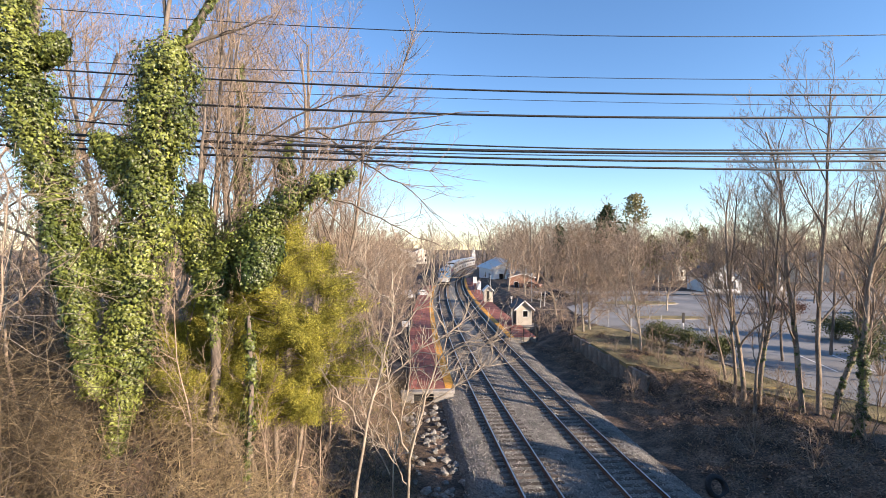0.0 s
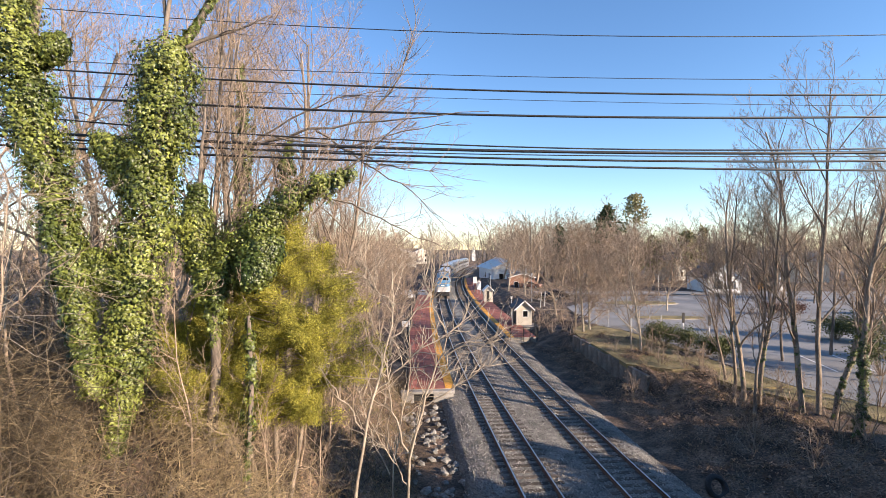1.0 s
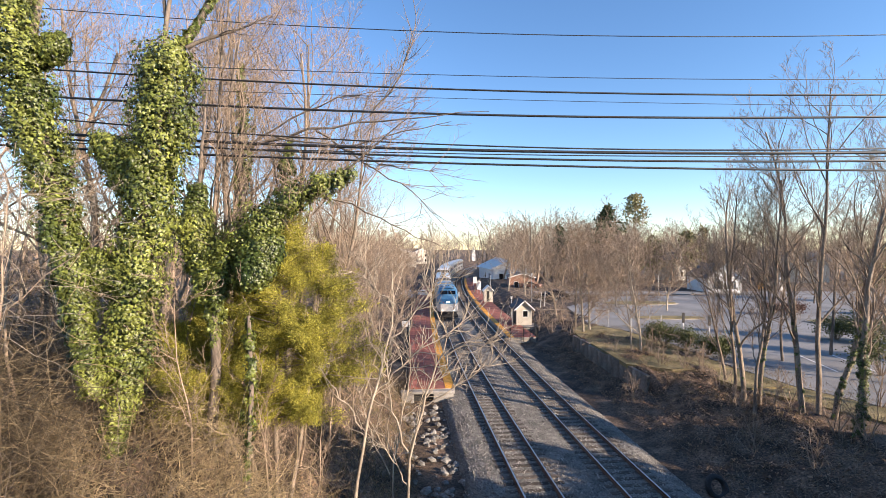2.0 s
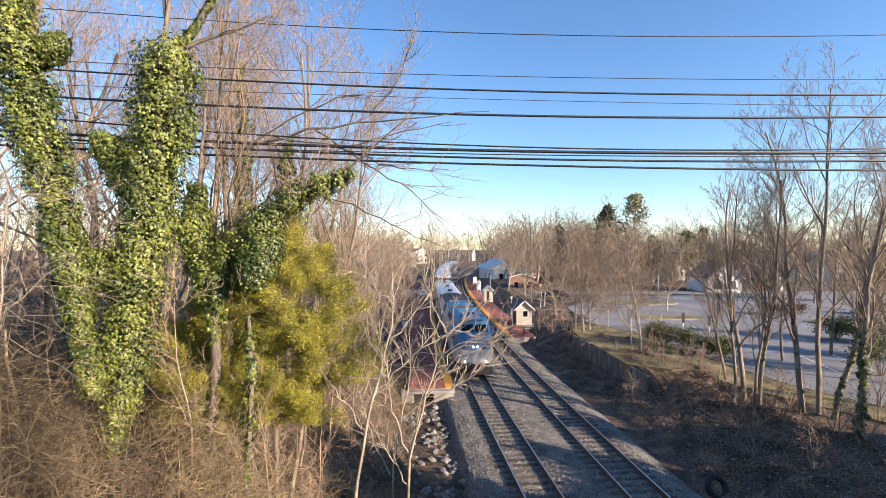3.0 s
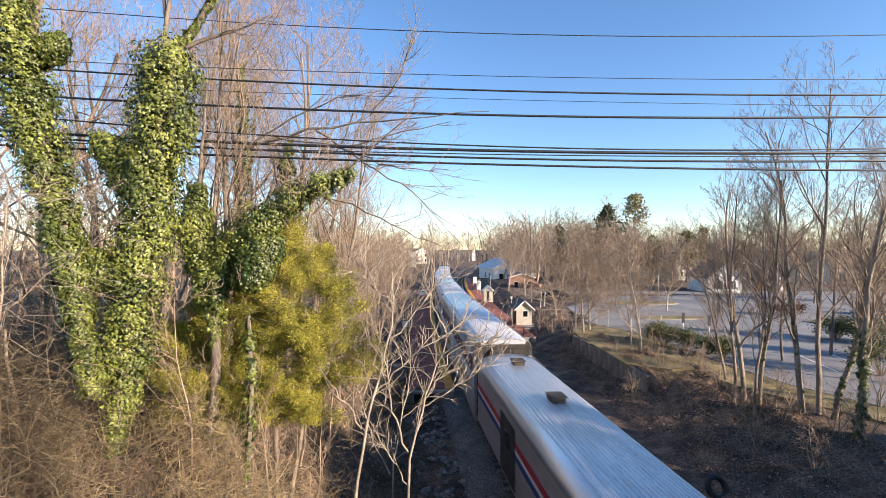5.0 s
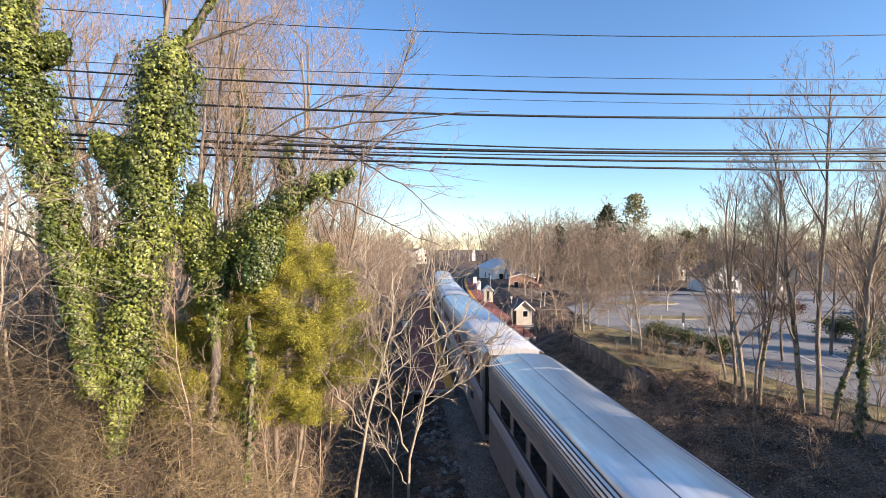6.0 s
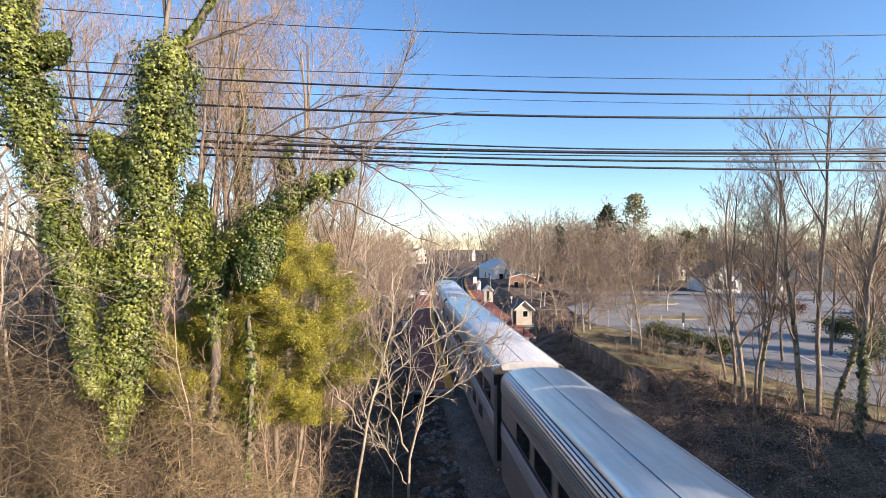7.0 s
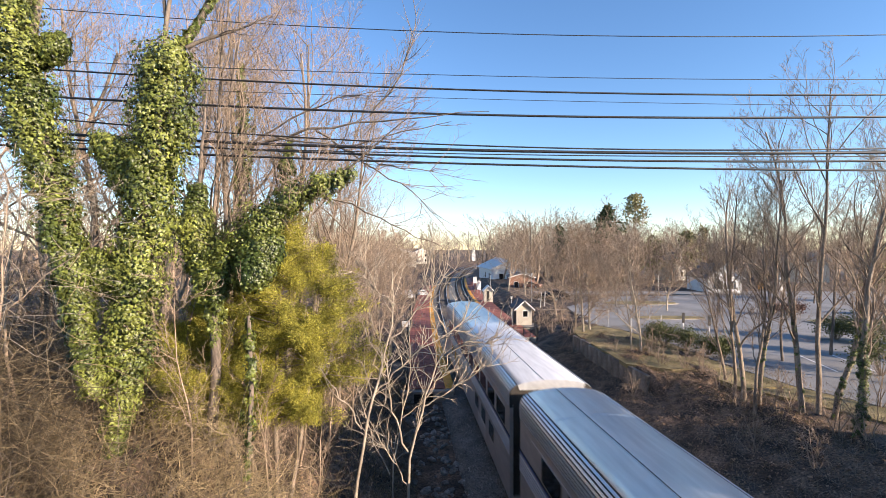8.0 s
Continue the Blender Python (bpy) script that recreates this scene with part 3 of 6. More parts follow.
    part("marker_light", cyl(bmesh.new(), (0.62, 10.40, 2.28), (0.62, 10.53, 2.28), 0.05, sides=10), M["redpaint"], c)
    part("grab_iron", blk(-0.9, 0.9, 10.50, 10.56, 1.08, 1.12, 0.01), M["galv"], c)
    bm = blk(-1.35, 1.35, 10.05, 10.5, 0.16, 0.62, 0.04)
    box(bm, -1.2, 1.2, 10.2, 10.55, 0.60, 1.02, 0.05)
    pl = part("pilot", bm, M["black"], c, "black pilot plate over the rails")
    part("coupler", blk(-0.16, 0.16, 10.4, 10.95, 0.72, 0.98, 0.04), M["grime"], pl)
    for sx in (-1, 1):
        part("hose", cyl(bmesh.new(), (sx * 0.5, 10.62, 0.95), (sx * 0.38, 10.68, 0.4), 0.03, sides=6), M["black"], pl)
    # roof gear
    part("radiator_trench", blk(-1.08, 1.08, -2.75, -1.95, 4.15, 4.41, 0.03), M["black"], c, "black exhaust trench across the roof")
    part("trench_lip", blk(-1.0, 1.0, -1.95, -1.86, 4.20, 4.45, 0.02), M["galv"], c)
    for y in (-9.0, -7.4, -5.8):
        f = part("fan", cyl(bmesh.new(), (0, y, 4.34), (0, y, 4.42), 0.62, 0.60, 20), M["soot"], c)
        part("fan_guard", cyl(bmesh.new(), (0, y, 4.42), (0, y, 4.44), 0.42, 0.42, 20), M["black"], f)
    part("exhaust", blk(-0.95, 0.95, 2.95, 3.4, 4.22, 4.46, 0.05), M["soot"], c, "black exhaust outlet across the roof")
    part("exhaust", blk(-0.5, 0.45, 3.4, 3.65, 4.28, 4.42, 0.04), M["grime"], c)
    part("roof_hatch", blk(-0.88, 0.88, 3.7, 6.6, 4.32, 4.375, 0.02), M["bluepaint"], c)
    for sx in (-1, 1):
        part("roof_rail", blk(sx * 1.02 - 0.05, sx * 1.02 + 0.05, 2.6, 5.6, 4.20, 4.36, 0.02), M["bluepaint"], c)
        part("horn", cyl(bmesh.new(), (sx * 0.15, 7.3, 4.42), (sx * 0.2, 7.9, 4.45), 0.04, 0.10, 10), M["black"], c)
        part("roof_box", blk(sx * 0.75 - 0.14, sx * 0.75 + 0.14, 8.0, 8.4, 4.22, 4.36, 0.03), M["soot"], c)
        part("lifting_lug", blk(sx * 0.5 - 0.05, sx * 0.5 + 0.05, 7.0, 7.15, 4.33, 4.42, 0.01), M["galv"], c)
    part("antenna", cyl(bmesh.new(), (0, 7.6, 4.34), (0, 7.6, 4.44), 0.12, 0.09, 12), M["paint_white"], c, "small white antenna dome")
    part("fuel_tank", blk(-1.35, 1.35, -2.8, 2.8, 0.32, 0.95, 0.12), M["grime"], c)
    part("underframe", blk(-1.3, 1.3, -10.2, 10.1, 0.85, 1.0, 0.02), M["grime"], c)
    bogie(c, -6.6, 0.51, 2.75)
    bogie(c, 6.6, 0.51, 2.75)
    return c


loco = locomotive()
bag = baggage_car()
coach = superliner()
TRAIN = [(loco, 10.5), (bag, 21.03 + CAR / 2), (coach, 21.03 + CAR * 1.5)]
for k in (2, 3, 4):
    TRAIN.append((copy_thing(coach, Matrix.Identity(4)), 21.03 + CAR * (k + 0.5) + 0.3))
FRONT_0, SPEED = 120.22, 28.623


def train_pose(dist, t):
    s = FRONT_0 + dist - SPEED * t
    x, y, a = way(s)
    return pose(x, y, 0.0, 0, 0, 180 - math.degrees(a))


def motions():
    for ob, dist in TRAIN:
        walk(ob, [(k * 0.25, train_pose(dist, k * 0.25)) for k in range(33)])


# ---- platforms ----
def platform(name, s0, s1, off0, off1, edge, label):
    p = thing(name, label, "platform", group="station platforms", kind="structure")
    o0, o1 = sorted((off0, off1))
    z = 0.22
    sweep("slab", [(o0, -0.6), (o1, -0.6), (o1, z - 0.06), (o0, z - 0.06)], s0, s1, 2.0, M["concrete"], p)
    return p


LP = platform("platform_west", 31.2, 118, -5.1, -1.95, 1, "low brick-paved platform with a yellow edge strip")
RP = platform("platform_east", 48.5, 150, 5.55, 8.6, -1, "low red-paved platform with an orange edge strip")


def pavers(p, s0, s1, o_from, o_to, y_from, y_to):
    """Paving slabs across the platform and one row of tactile tiles at the edge."""
    def tile(w, l):
        bm = blk(-w / 2, w / 2, -l / 2, l / 2, -0.05, 0.0, 0.008)
        me = bpy.data.meshes.new("paver")
        bm.to_mesh(me)
        bm.free()
        return me
    n = 4
    w = (o_to - o_from) / n
    me = tile(w - 0.02, 1.18)
    me.materials.append(M["brickred"])
    ye = tile(y_to - y_from - 0.02, 1.18)
    ye.materials.append(M["yellow"])
    s = s0 + 0.6
    while s < s1:
        for i in range(n):
            x, y, a = way(s, o_from + w * (i + 0.5))
            if s < s0 + 72:
                t = new("paver", me)
                t.parent = p
                t.matrix_basis = pose(x, y, 0.22, 0, 0, -math.degrees(a))
        x, y, a = way(s, (y_from + y_to) / 2)
        t = new("tactile_tile", ye)
        t.parent = p
        t.matrix_basis = pose(x, y, 0.225, 0, 0, -math.degrees(a))
        s += 1.2
    if s1 > s0 + 72:
        o = sweep("far_paving", [(o_from, 0.16), (o_to, 0.16), (o_to, 0.22), (o_from, 0.22)], s0 + 72.6, s1, 2.0, M["brickred"], p)
        tagged(o, kind="stuff")


# ---- car park ----
def build_lot():
    out = [(16.5, 51), (19.0, 46.5), (20.3, 40), (20.8, 32), (21.6, 28), (24.5, 22), (34, 15), (150, 15), (150, 84), (60, 84), (30, 80), (18, 66)]
    bm = bmesh.new()
    low = [bm.verts.new((x, y, LOT_Z - 0.3)) for x, y in out]
    top = [bm.verts.new((x, y, LOT_Z + 0.07)) for x, y in out]
    n = len(out)
    for i in range(n):
        bm.faces.new((low[i], low[(i + 1) % n], top[(i + 1) % n], top[i]))
    bm.faces.new(top)
    bm.faces.new(low[::-1])
    bmesh.ops.recalc_face_normals(bm, faces=bm.faces)
    me = bpy.data.meshes.new("car_park")
    bm.to_mesh(me)
    bm.free()
    me.materials.append(M["asphalt"])
    tagged(new("car_park", me), "worn grey asphalt car park with faded lines", "car park", kind="structure")


build_lot()


# ---- trees ----
def grow(polys, p, d, length, r, depth, cfg, rnd):
    """Adds a limb and its side limbs to polys as (points, radii, depth)."""
    n = cfg["pts"][min(depth, len(cfg["pts"]) - 1)]
    pts, rad = [p.copy()], [r]
    step = length / n
    q, v = p.copy(), d / np.linalg.norm(d)
    spots = []
    for i in range(n):
        v = v + rnd.normal(0, cfg["wander"] * (1.0 if depth else 0.5), 3) + np.array([0, 0, cfg["lift"] * (1 if depth else 0.3)]) / n
        v /= np.linalg.norm(v)
        q = q + v * step
        f = (i + 1) / n
        rr = r * (1 - f * (1 - cfg["taper"])) if depth else r * (1 - 0.75 * f)
        pts.append(q.copy())
        rad.append(max(rr, cfg["rmin"]))
        spots.append((q.copy(), v.copy(), f, rr))
    polys.append((pts, rad, depth))
    if depth >= cfg["depth"]:
        return
    kids = cfg["kids"][depth]
    lo = cfg["bare"] if depth == 0 else 0.15
    if depth == cfg["depth"] - 1 and kids:
        last_twigs(polys, np.array(pts), np.array(rad), length, kids, lo, depth, cfg, rnd)
        return
    for k in range(kids):
        f = lo + (1 - lo) * (k + rnd.uniform(0.2, 0.9)) / kids
        x = f * n
        i = min(int(x), n - 1)
        a = np.array(pts[i]) * (1 - (x - i)) + np.array(pts[i + 1]) * (x - i)
        ax = spots[i][1]
        side = rnd.normal(0, 1, 3)
        side -= ax * side.dot(ax)
        side /= np.linalg.norm(side) + 1e-6
        ang = rnd.uniform(*cfg["angle"])
        nd = ax * math.cos(ang) + side * math.sin(ang)
        rr = rad[i] * rnd.uniform(0.32, 0.55)
        ln = length * cfg["ratio"][depth] * rnd.uniform(0.6, 1.15) * (1.15 - 0.55 * f)
        grow(polys, a, nd, ln, max(rr, cfg["rmin"]), depth + 1, cfg, rnd)


def last_twigs(polys, pts, rad, length, kids, lo, depth, cfg, rnd):
    """The finest twigs of a limb, all at once."""
    n = len(pts) - 1
    f = lo + (1 - lo) * rnd.uniform(0, 1, kids)
    x = f * n
    i = np.minimum(x.astype(int), n - 1)
    g = (x - i)[:, None]
    a = pts[i] * (1 - g) + pts[i + 1] * g
    ax = pts[i + 1] - pts[i]
    ax /= np.linalg.norm(ax, axis=1)[:, None] + 1e-9
    side = rnd.normal(0, 1, (kids, 3))
    side -= ax * (side * ax).sum(1)[:, None]
    side /= np.linalg.norm(side, axis=1)[:, None] + 1e-6
    ang = rnd.uniform(*cfg["angle"], kids)[:, None]
    d = ax * np.cos(ang) + side * np.sin(ang)
    ln = (length * cfg["ratio"][depth] * rnd.uniform(0.6, 1.15, kids) * (1.15 - 0.55 * f))[:, None]
    m = 2
    P = [a]
    for k in range(m):
        d = d + rnd.normal(0, cfg["wander"] * 1.3, (kids, 3)) + np.array([0, 0, cfg["lift"]]) / m
        d /= np.linalg.norm(d, axis=1)[:, None]
        P.append(P[-1] + d * ln / m)
    r = np.maximum(rad[i] * rnd.uniform(0.32, 0.55, kids), cfg["rmin"])[:, None] * np.array([1.0, 0.85, 0.5])
    polys.append((np.stack(P, 1), np.maximum(r, cfg["rmin"] * 0.6), depth + 1))


BARE = dict(pts=(9, 6, 5, 4), wander=0.10, lift=0.35, taper=0.35, rmin=0.006, depth=3, kids=(13, 7, 6, 0), bare=0.28,
            angle=(0.5, 1.0), ratio=(0.42, 0.5, 0.5, 0.5))


def tree_parts(t, polys, bark, twig=None):
    tr = [(p, r) for p, r, d in polys if d == 0]
    li = [(p, r) for p, r, d in polys if d == 1]
    tw = [(p, r) for p, r, d in polys if d >= 2]
    v, q = tubes(tr, 9)
    part("trunk", fast_mesh("trunk", v, q, bark, smooth=True), None, t)
    v, q = tubes(li, 5)
    tagged(part("limb", fast_mesh("limb", v, q, bark, smooth=True), None, t), kind="stuff")
    if tw:
        v, q = tubes(tw, 3)
        ob = part("twig", fast_mesh("twig", v, q, twig or bark), None, t)
        tagged(ob, kind="stuff")


def bare_tree(x, y, h, r, seed, label, lean=(0, 0), bark="bark", twig=None, z=None, group="bare trees", **kw):
    rnd = np.random.default_rng(seed)
    cfg = {**BARE, **kw}
    z = on_ground(x, y) - 0.15 if z is None else z
    polys = []
    grow(polys, np.array([x, y, z]), np.array([lean[0], lean[1], 1.0]), h, r, 0, cfg, rnd)
    t = thing("bare_tree", label, "tree", group=group)
    tree_parts(t, polys, M[bark], M[twig or bark])
    return t, polys


def at(u, v, depth):
    """A place seen in that direction at that depth."""
    return (u - 784) / 800 * depth, depth, EYE + (441 - v) / 800 * depth


def at_ground(u, depth):
    x = (u - 784) / 800 * depth
    return x, depth



def trail(points, n=24):
    """A smooth run of n places through a few places."""
    p = np.array(points, float)
    t = np.linspace(0, 1, len(p))
    k = np.linspace(0, 1, n)
    out = np.stack([np.interp(k, t, p[:, a]) for a in range(3)], -1)
    for _ in range(3):
        out[1:-1] = 0.25 * out[:-2] + 0.5 * out[1:-1] + 0.25 * out[2:]
    return out


LEAF = np.array([(0, 0, 0), (-0.58, 0.12, -0.10), (-0.30, 0.50, 0.02), (0, 1.1, -0.10), (0.30, 0.50, 0.02), (0.58, 0.12, -0.10), (0, 0.36, 0.14)])
LEAF_T = np.array([(0, 1, 6), (1, 2, 6), (2, 3, 6), (3, 4, 6), (4, 5, 6), (5, 0, 6)])
SPRIG = np.array([(0, 0, 0), (-0.09, 0.45, 0.03), (0, 1.0, 0), (0.09, 0.45, 0.03)])
SPRIG_T = np.array([(0, 2, 1), (0, 3, 2)])


def scatter(shape, tris, place, normal, size, rnd, droop=0.0):
    """Copies of a small shape at places, lying across the normals, turned at random; vertices and triangles."""
    n = len(place)
    nm = normal / (np.linalg.norm(normal, axis=1)[:, None] + 1e-9)
    ref = rnd.normal(0, 1, (n, 3))
    ref[:, 2] -= droop
    u = ref - nm * (ref * nm).sum(1)[:, None]
    u /= np.linalg.norm(u, axis=1)[:, None] + 1e-9
    w = np.cross(u, nm)
    loc = shape[None] * size[:, None, None]
    V = place[:, None, :] + loc[:, :, 0:1] * w[:, None, :] + loc[:, :, 1:2] * u[:, None, :] + loc[:, :, 2:3] * nm[:, None, :]
    T = tris[None] + (np.arange(n) * len(shape))[:, None, None]
    return V.reshape(-1, 3), T.reshape(-1, 3)


def ivy_on(paths, count, size, seed):
    """Leaves of ivy round paths [(places, radii)]: overlapping hanging clumps with dark gaps between them."""
    rnd = np.random.default_rng(seed)
    P, N = [], []
    total = sum(float(np.sum(r)) for _, r in paths)
    for pts, rad in paths:
        rad = np.asarray(rad)
        n = int(count * float(np.sum(rad)) / total)
        m = max(3, n // 70)
        t = rnd.uniform(0, len(pts) - 1.001, m)
        i = t.astype(int)
        f = (t - i)[:, None]
        c = pts[i] * (1 - f) + pts[i + 1] * f
        r = rad[i] * (1 - f[:, 0]) + rad[i + 1] * f[:, 0]
        d = rnd.normal(0, 1, (m, 3))
        d[:, 2] *= 0.35
        d /= np.linalg.norm(d, axis=1)[:, None]
        c = c + d * (r * rnd.uniform(0.15, 0.85, m) ** 0.8)[:, None]
        rc = np.clip(r * rnd.uniform(0.18, 0.6, m), 0.05, 0.30)
        k = rnd.integers(0, m, n)
        e = rnd.normal(0, 1, (n, 3)) + d[k] * 0.9
        e /= np.linalg.norm(e, axis=1)[:, None]
        sh = rnd.uniform(0.55, 1.12, n)[:, None]
        P.append(c[k] + e * sh * rc[k][:, None] * np.array([1, 1, 1.45]))
        N.append(e + d[k] * 0.9 + rnd.normal(0, 0.5, (n, 3)) + np.array([0, 0, 0.3]))
        n2 = int(n * 0.4)
        t = rnd.uniform(0, len(pts) - 1.001, n2)
        i = t.astype(int)
        f = (t - i)[:, None]
        c2 = pts[i] * (1 - f) + pts[i + 1] * f
        r2 = rad[i] * (1 - f[:, 0]) + rad[i + 1] * f[:, 0]
        d2 = rnd.normal(0, 1, (n2, 3))
        d2[:, 2] *= 0.4
        d2 /= np.linalg.norm(d2, axis=1)[:, None]
        lump = np.sin(c2[:, 2] * 4.1 + d2[:, 0] * 3.3 + seed) + np.sin(c2[:, 2] * 7.7 + d2[:, 1] * 4.1)
        P.append(c2 + d2 * (r2 * rnd.uniform(0.5, 0.8, n2) * (1 + 0.2 * lump))[:, None])
        N.append(d2 * 1.3 + rnd.normal(0, 0.5, (n2, 3)) + np.array([0, 0, 0.3]))
    P, N = np.concatenate(P), np.concatenate(N)
    return scatter(LEAF, LEAF_T, P, N, rnd.uniform(0.45, 1.5, len(P)) * size, rnd, droop=1.2)


def ivy_tree(label, stems, leaves, size, seed, bark="bark_dark", tops=()):
    """A tree whose stems [(places, trunk radii, ivy radii)] are wrapped in ivy."""
    t = thing("ivy_tree", label, "tree", group="ivy-clad trees")
    paths = []
    for k, (pts, r, ivy) in enumerate(stems):
        tr = trail(pts)
        v, q = tubes([(tr, np.linspace(r[0], r[1], len(tr)))], 9)
        part("trunk" if k == 0 else "limb", fast_mesh("trunk", v, q, M[bark], smooth=True), None, t)
        if ivy:
            paths.append((tr, np.interp(np.linspace(0, 1, len(tr)), np.linspace(0, 1, len(ivy)), ivy)))
    polys = []
    rnd = np.random.default_rng(seed)
    for p, d, ln, r in tops:
        grow(polys, np.array(p, float), np.array(d, float), ln, r, 0, {**BARE, "kids": (9, 6, 5, 0), "bare": 0.25, "rmin": 0.004}, rnd)
    if polys:
        v, q = tubes([(a, b) for a, b, c in polys if c < 2], 5)
        tagged(part("bare_limb", fast_mesh("bare_limb", v, q, M[bark], smooth=True), None, t), kind="stuff")
        v, q = tubes([(a, b) for a, b, c in polys if c >= 2], 3)
        tagged(part("twig", fast_mesh("twig", v, q, M["bark_red"]), None, t), kind="stuff")
    v, tr = ivy_on(paths, leaves, size, seed)
    tagged(part("ivy", fast_mesh("ivy", v, None, M["ivy"], tris=tr), None, t, "glossy green ivy leaves in clumps"), kind="stuff")
    return t


# west bank: two ivy columns, an ivy-hung limb
ivy_tree("leaning tree trunk wrapped in sunlit ivy", [
    ([at(165, 690, 9.4), at(140, 560, 9.3), at(118, 430, 9.2), at(72, 250, 9.1), at(28, 90, 9.0), at(-10, -120, 9.0)], (0.11, 0.08), [0.26, 0.26, 0.40, 0.52, 0.52, 0.40]),
    ([at(95, 330, 9.1), at(52, 140, 9.2), at(62, 40, 9.3), at(85, -80, 9.4)], (0.11, 0.05), None),
    ([at(60, 110, 9.2), at(92, 85, 9.1), at(108, 70, 9.0)], (0.04, 0.02), [0.22, 0.26, 0.12])],
    40000, 0.056, 31, tops=[(at(62, 40, 9.3), (0.2, 0.1, 1), 3.0, 0.05), (at(40, 60, 9.2), (-0.1, 0.2, 1), 2.6, 0.04)])
ivy_tree("tall tree trunk thickly clad in dark glossy ivy", [
    ([at(195, 830, 10.2), at(215, 700, 10.1), at(235, 560, 10.0), at(250, 400, 10.0), at(283, 230, 9.9), at(300, 95, 9.9)], (0.14, 0.08), [0.16, 0.32, 0.50, 0.58, 0.80, 0.76, 0.78, 0.78, 0.66]),
    ([at(255, 330, 10.0), at(215, 285, 9.9), at(180, 245, 9.8)], (0.07, 0.03), [0.55, 0.4, 0.22]),
    ([at(240, 500, 10.0), at(160, 470, 9.7), at(110, 430, 9.6)], (0.06, 0.03), [0.42, 0.36, 0.25]),
    ([at(150, 470, 9.6), at(135, 560, 9.6), at(150, 650, 9.6)], (0.05, 0.04), [0.28, 0.27, 0.2]),
    ([at(300, 110, 9.9), at(345, 50, 10.0), at(395, -30, 10.1)], (0.10, 0.05), [0.22, 0.07, 0.02]),
    ([at(292, 110, 9.9), at(294, 40, 9.9), at(310, -60, 10.0)], (0.06, 0.035), None)],
    70000, 0.060, 32, tops=[(at(330, 85, 9.9), (0.9, 0.1, 0.55), 1.9, 0.05), (at(345, 50, 10), (0.4, 0.1, 1), 3.0, 0.05), (at(294, 40, 9.9), (-0.2, 0.2, 1), 3.0, 0.04)])
ivy_tree("leaning limb hung with dark ivy above the cedar", [
    ([at(375, 760, 11.6), at(385, 640, 11.5), at(375, 520, 11.4), at(420, 430, 11.3), at(500, 365, 11.2), at(612, 305, 11.1)], (0.14, 0.06), [0.03, 0.03, 0.34, 0.66, 0.55, 0.34]),
    ([at(375, 520, 11.4), at(345, 420, 11.4), at(350, 330, 11.5)], (0.09, 0.05), [0.5, 0.42, 0.2]),
    ([at(470, 430, 11.2), at(440, 500, 11.0)], (0.05, 0.03), [0.5, 0.35])],
    46000, 0.060, 33, tops=[(at(600, 310, 11.1), (0.8, 0.0, 0.5), 2.2, 0.035), (at(352, 330, 11.5), (0.1, 0.1, 1), 4.5, 0.05)])
# a slim ivy-clad stem lower on the bank
ivy_tree("slim stem with sparse ivy in the dry brush", [
    ([at(436, 900, 11.0), at(440, 790, 11.0), at(446, 690, 11.0), at(440, 560, 11.2)], (0.075, 0.05), [0.04, 0.12, 0.28, 0.10])], 1100, 0.07, 34)


ivy_tree("bare trunk with thin brownish ivy behind the cedar", [
    ([at(432, 420, 14.8), at(428, 300, 14.8), at(430, 200, 14.8), at(424, 110, 14.8)], (0.12, 0.09), [0.10, 0.34, 0.40, 0.28, 0.08]),
    ([at(500, 380, 15.5), at(505, 300, 15.5), at(512, 250, 15.5)], (0.07, 0.05), [0.2, 0.3, 0.1])], 3600, 0.085, 35)


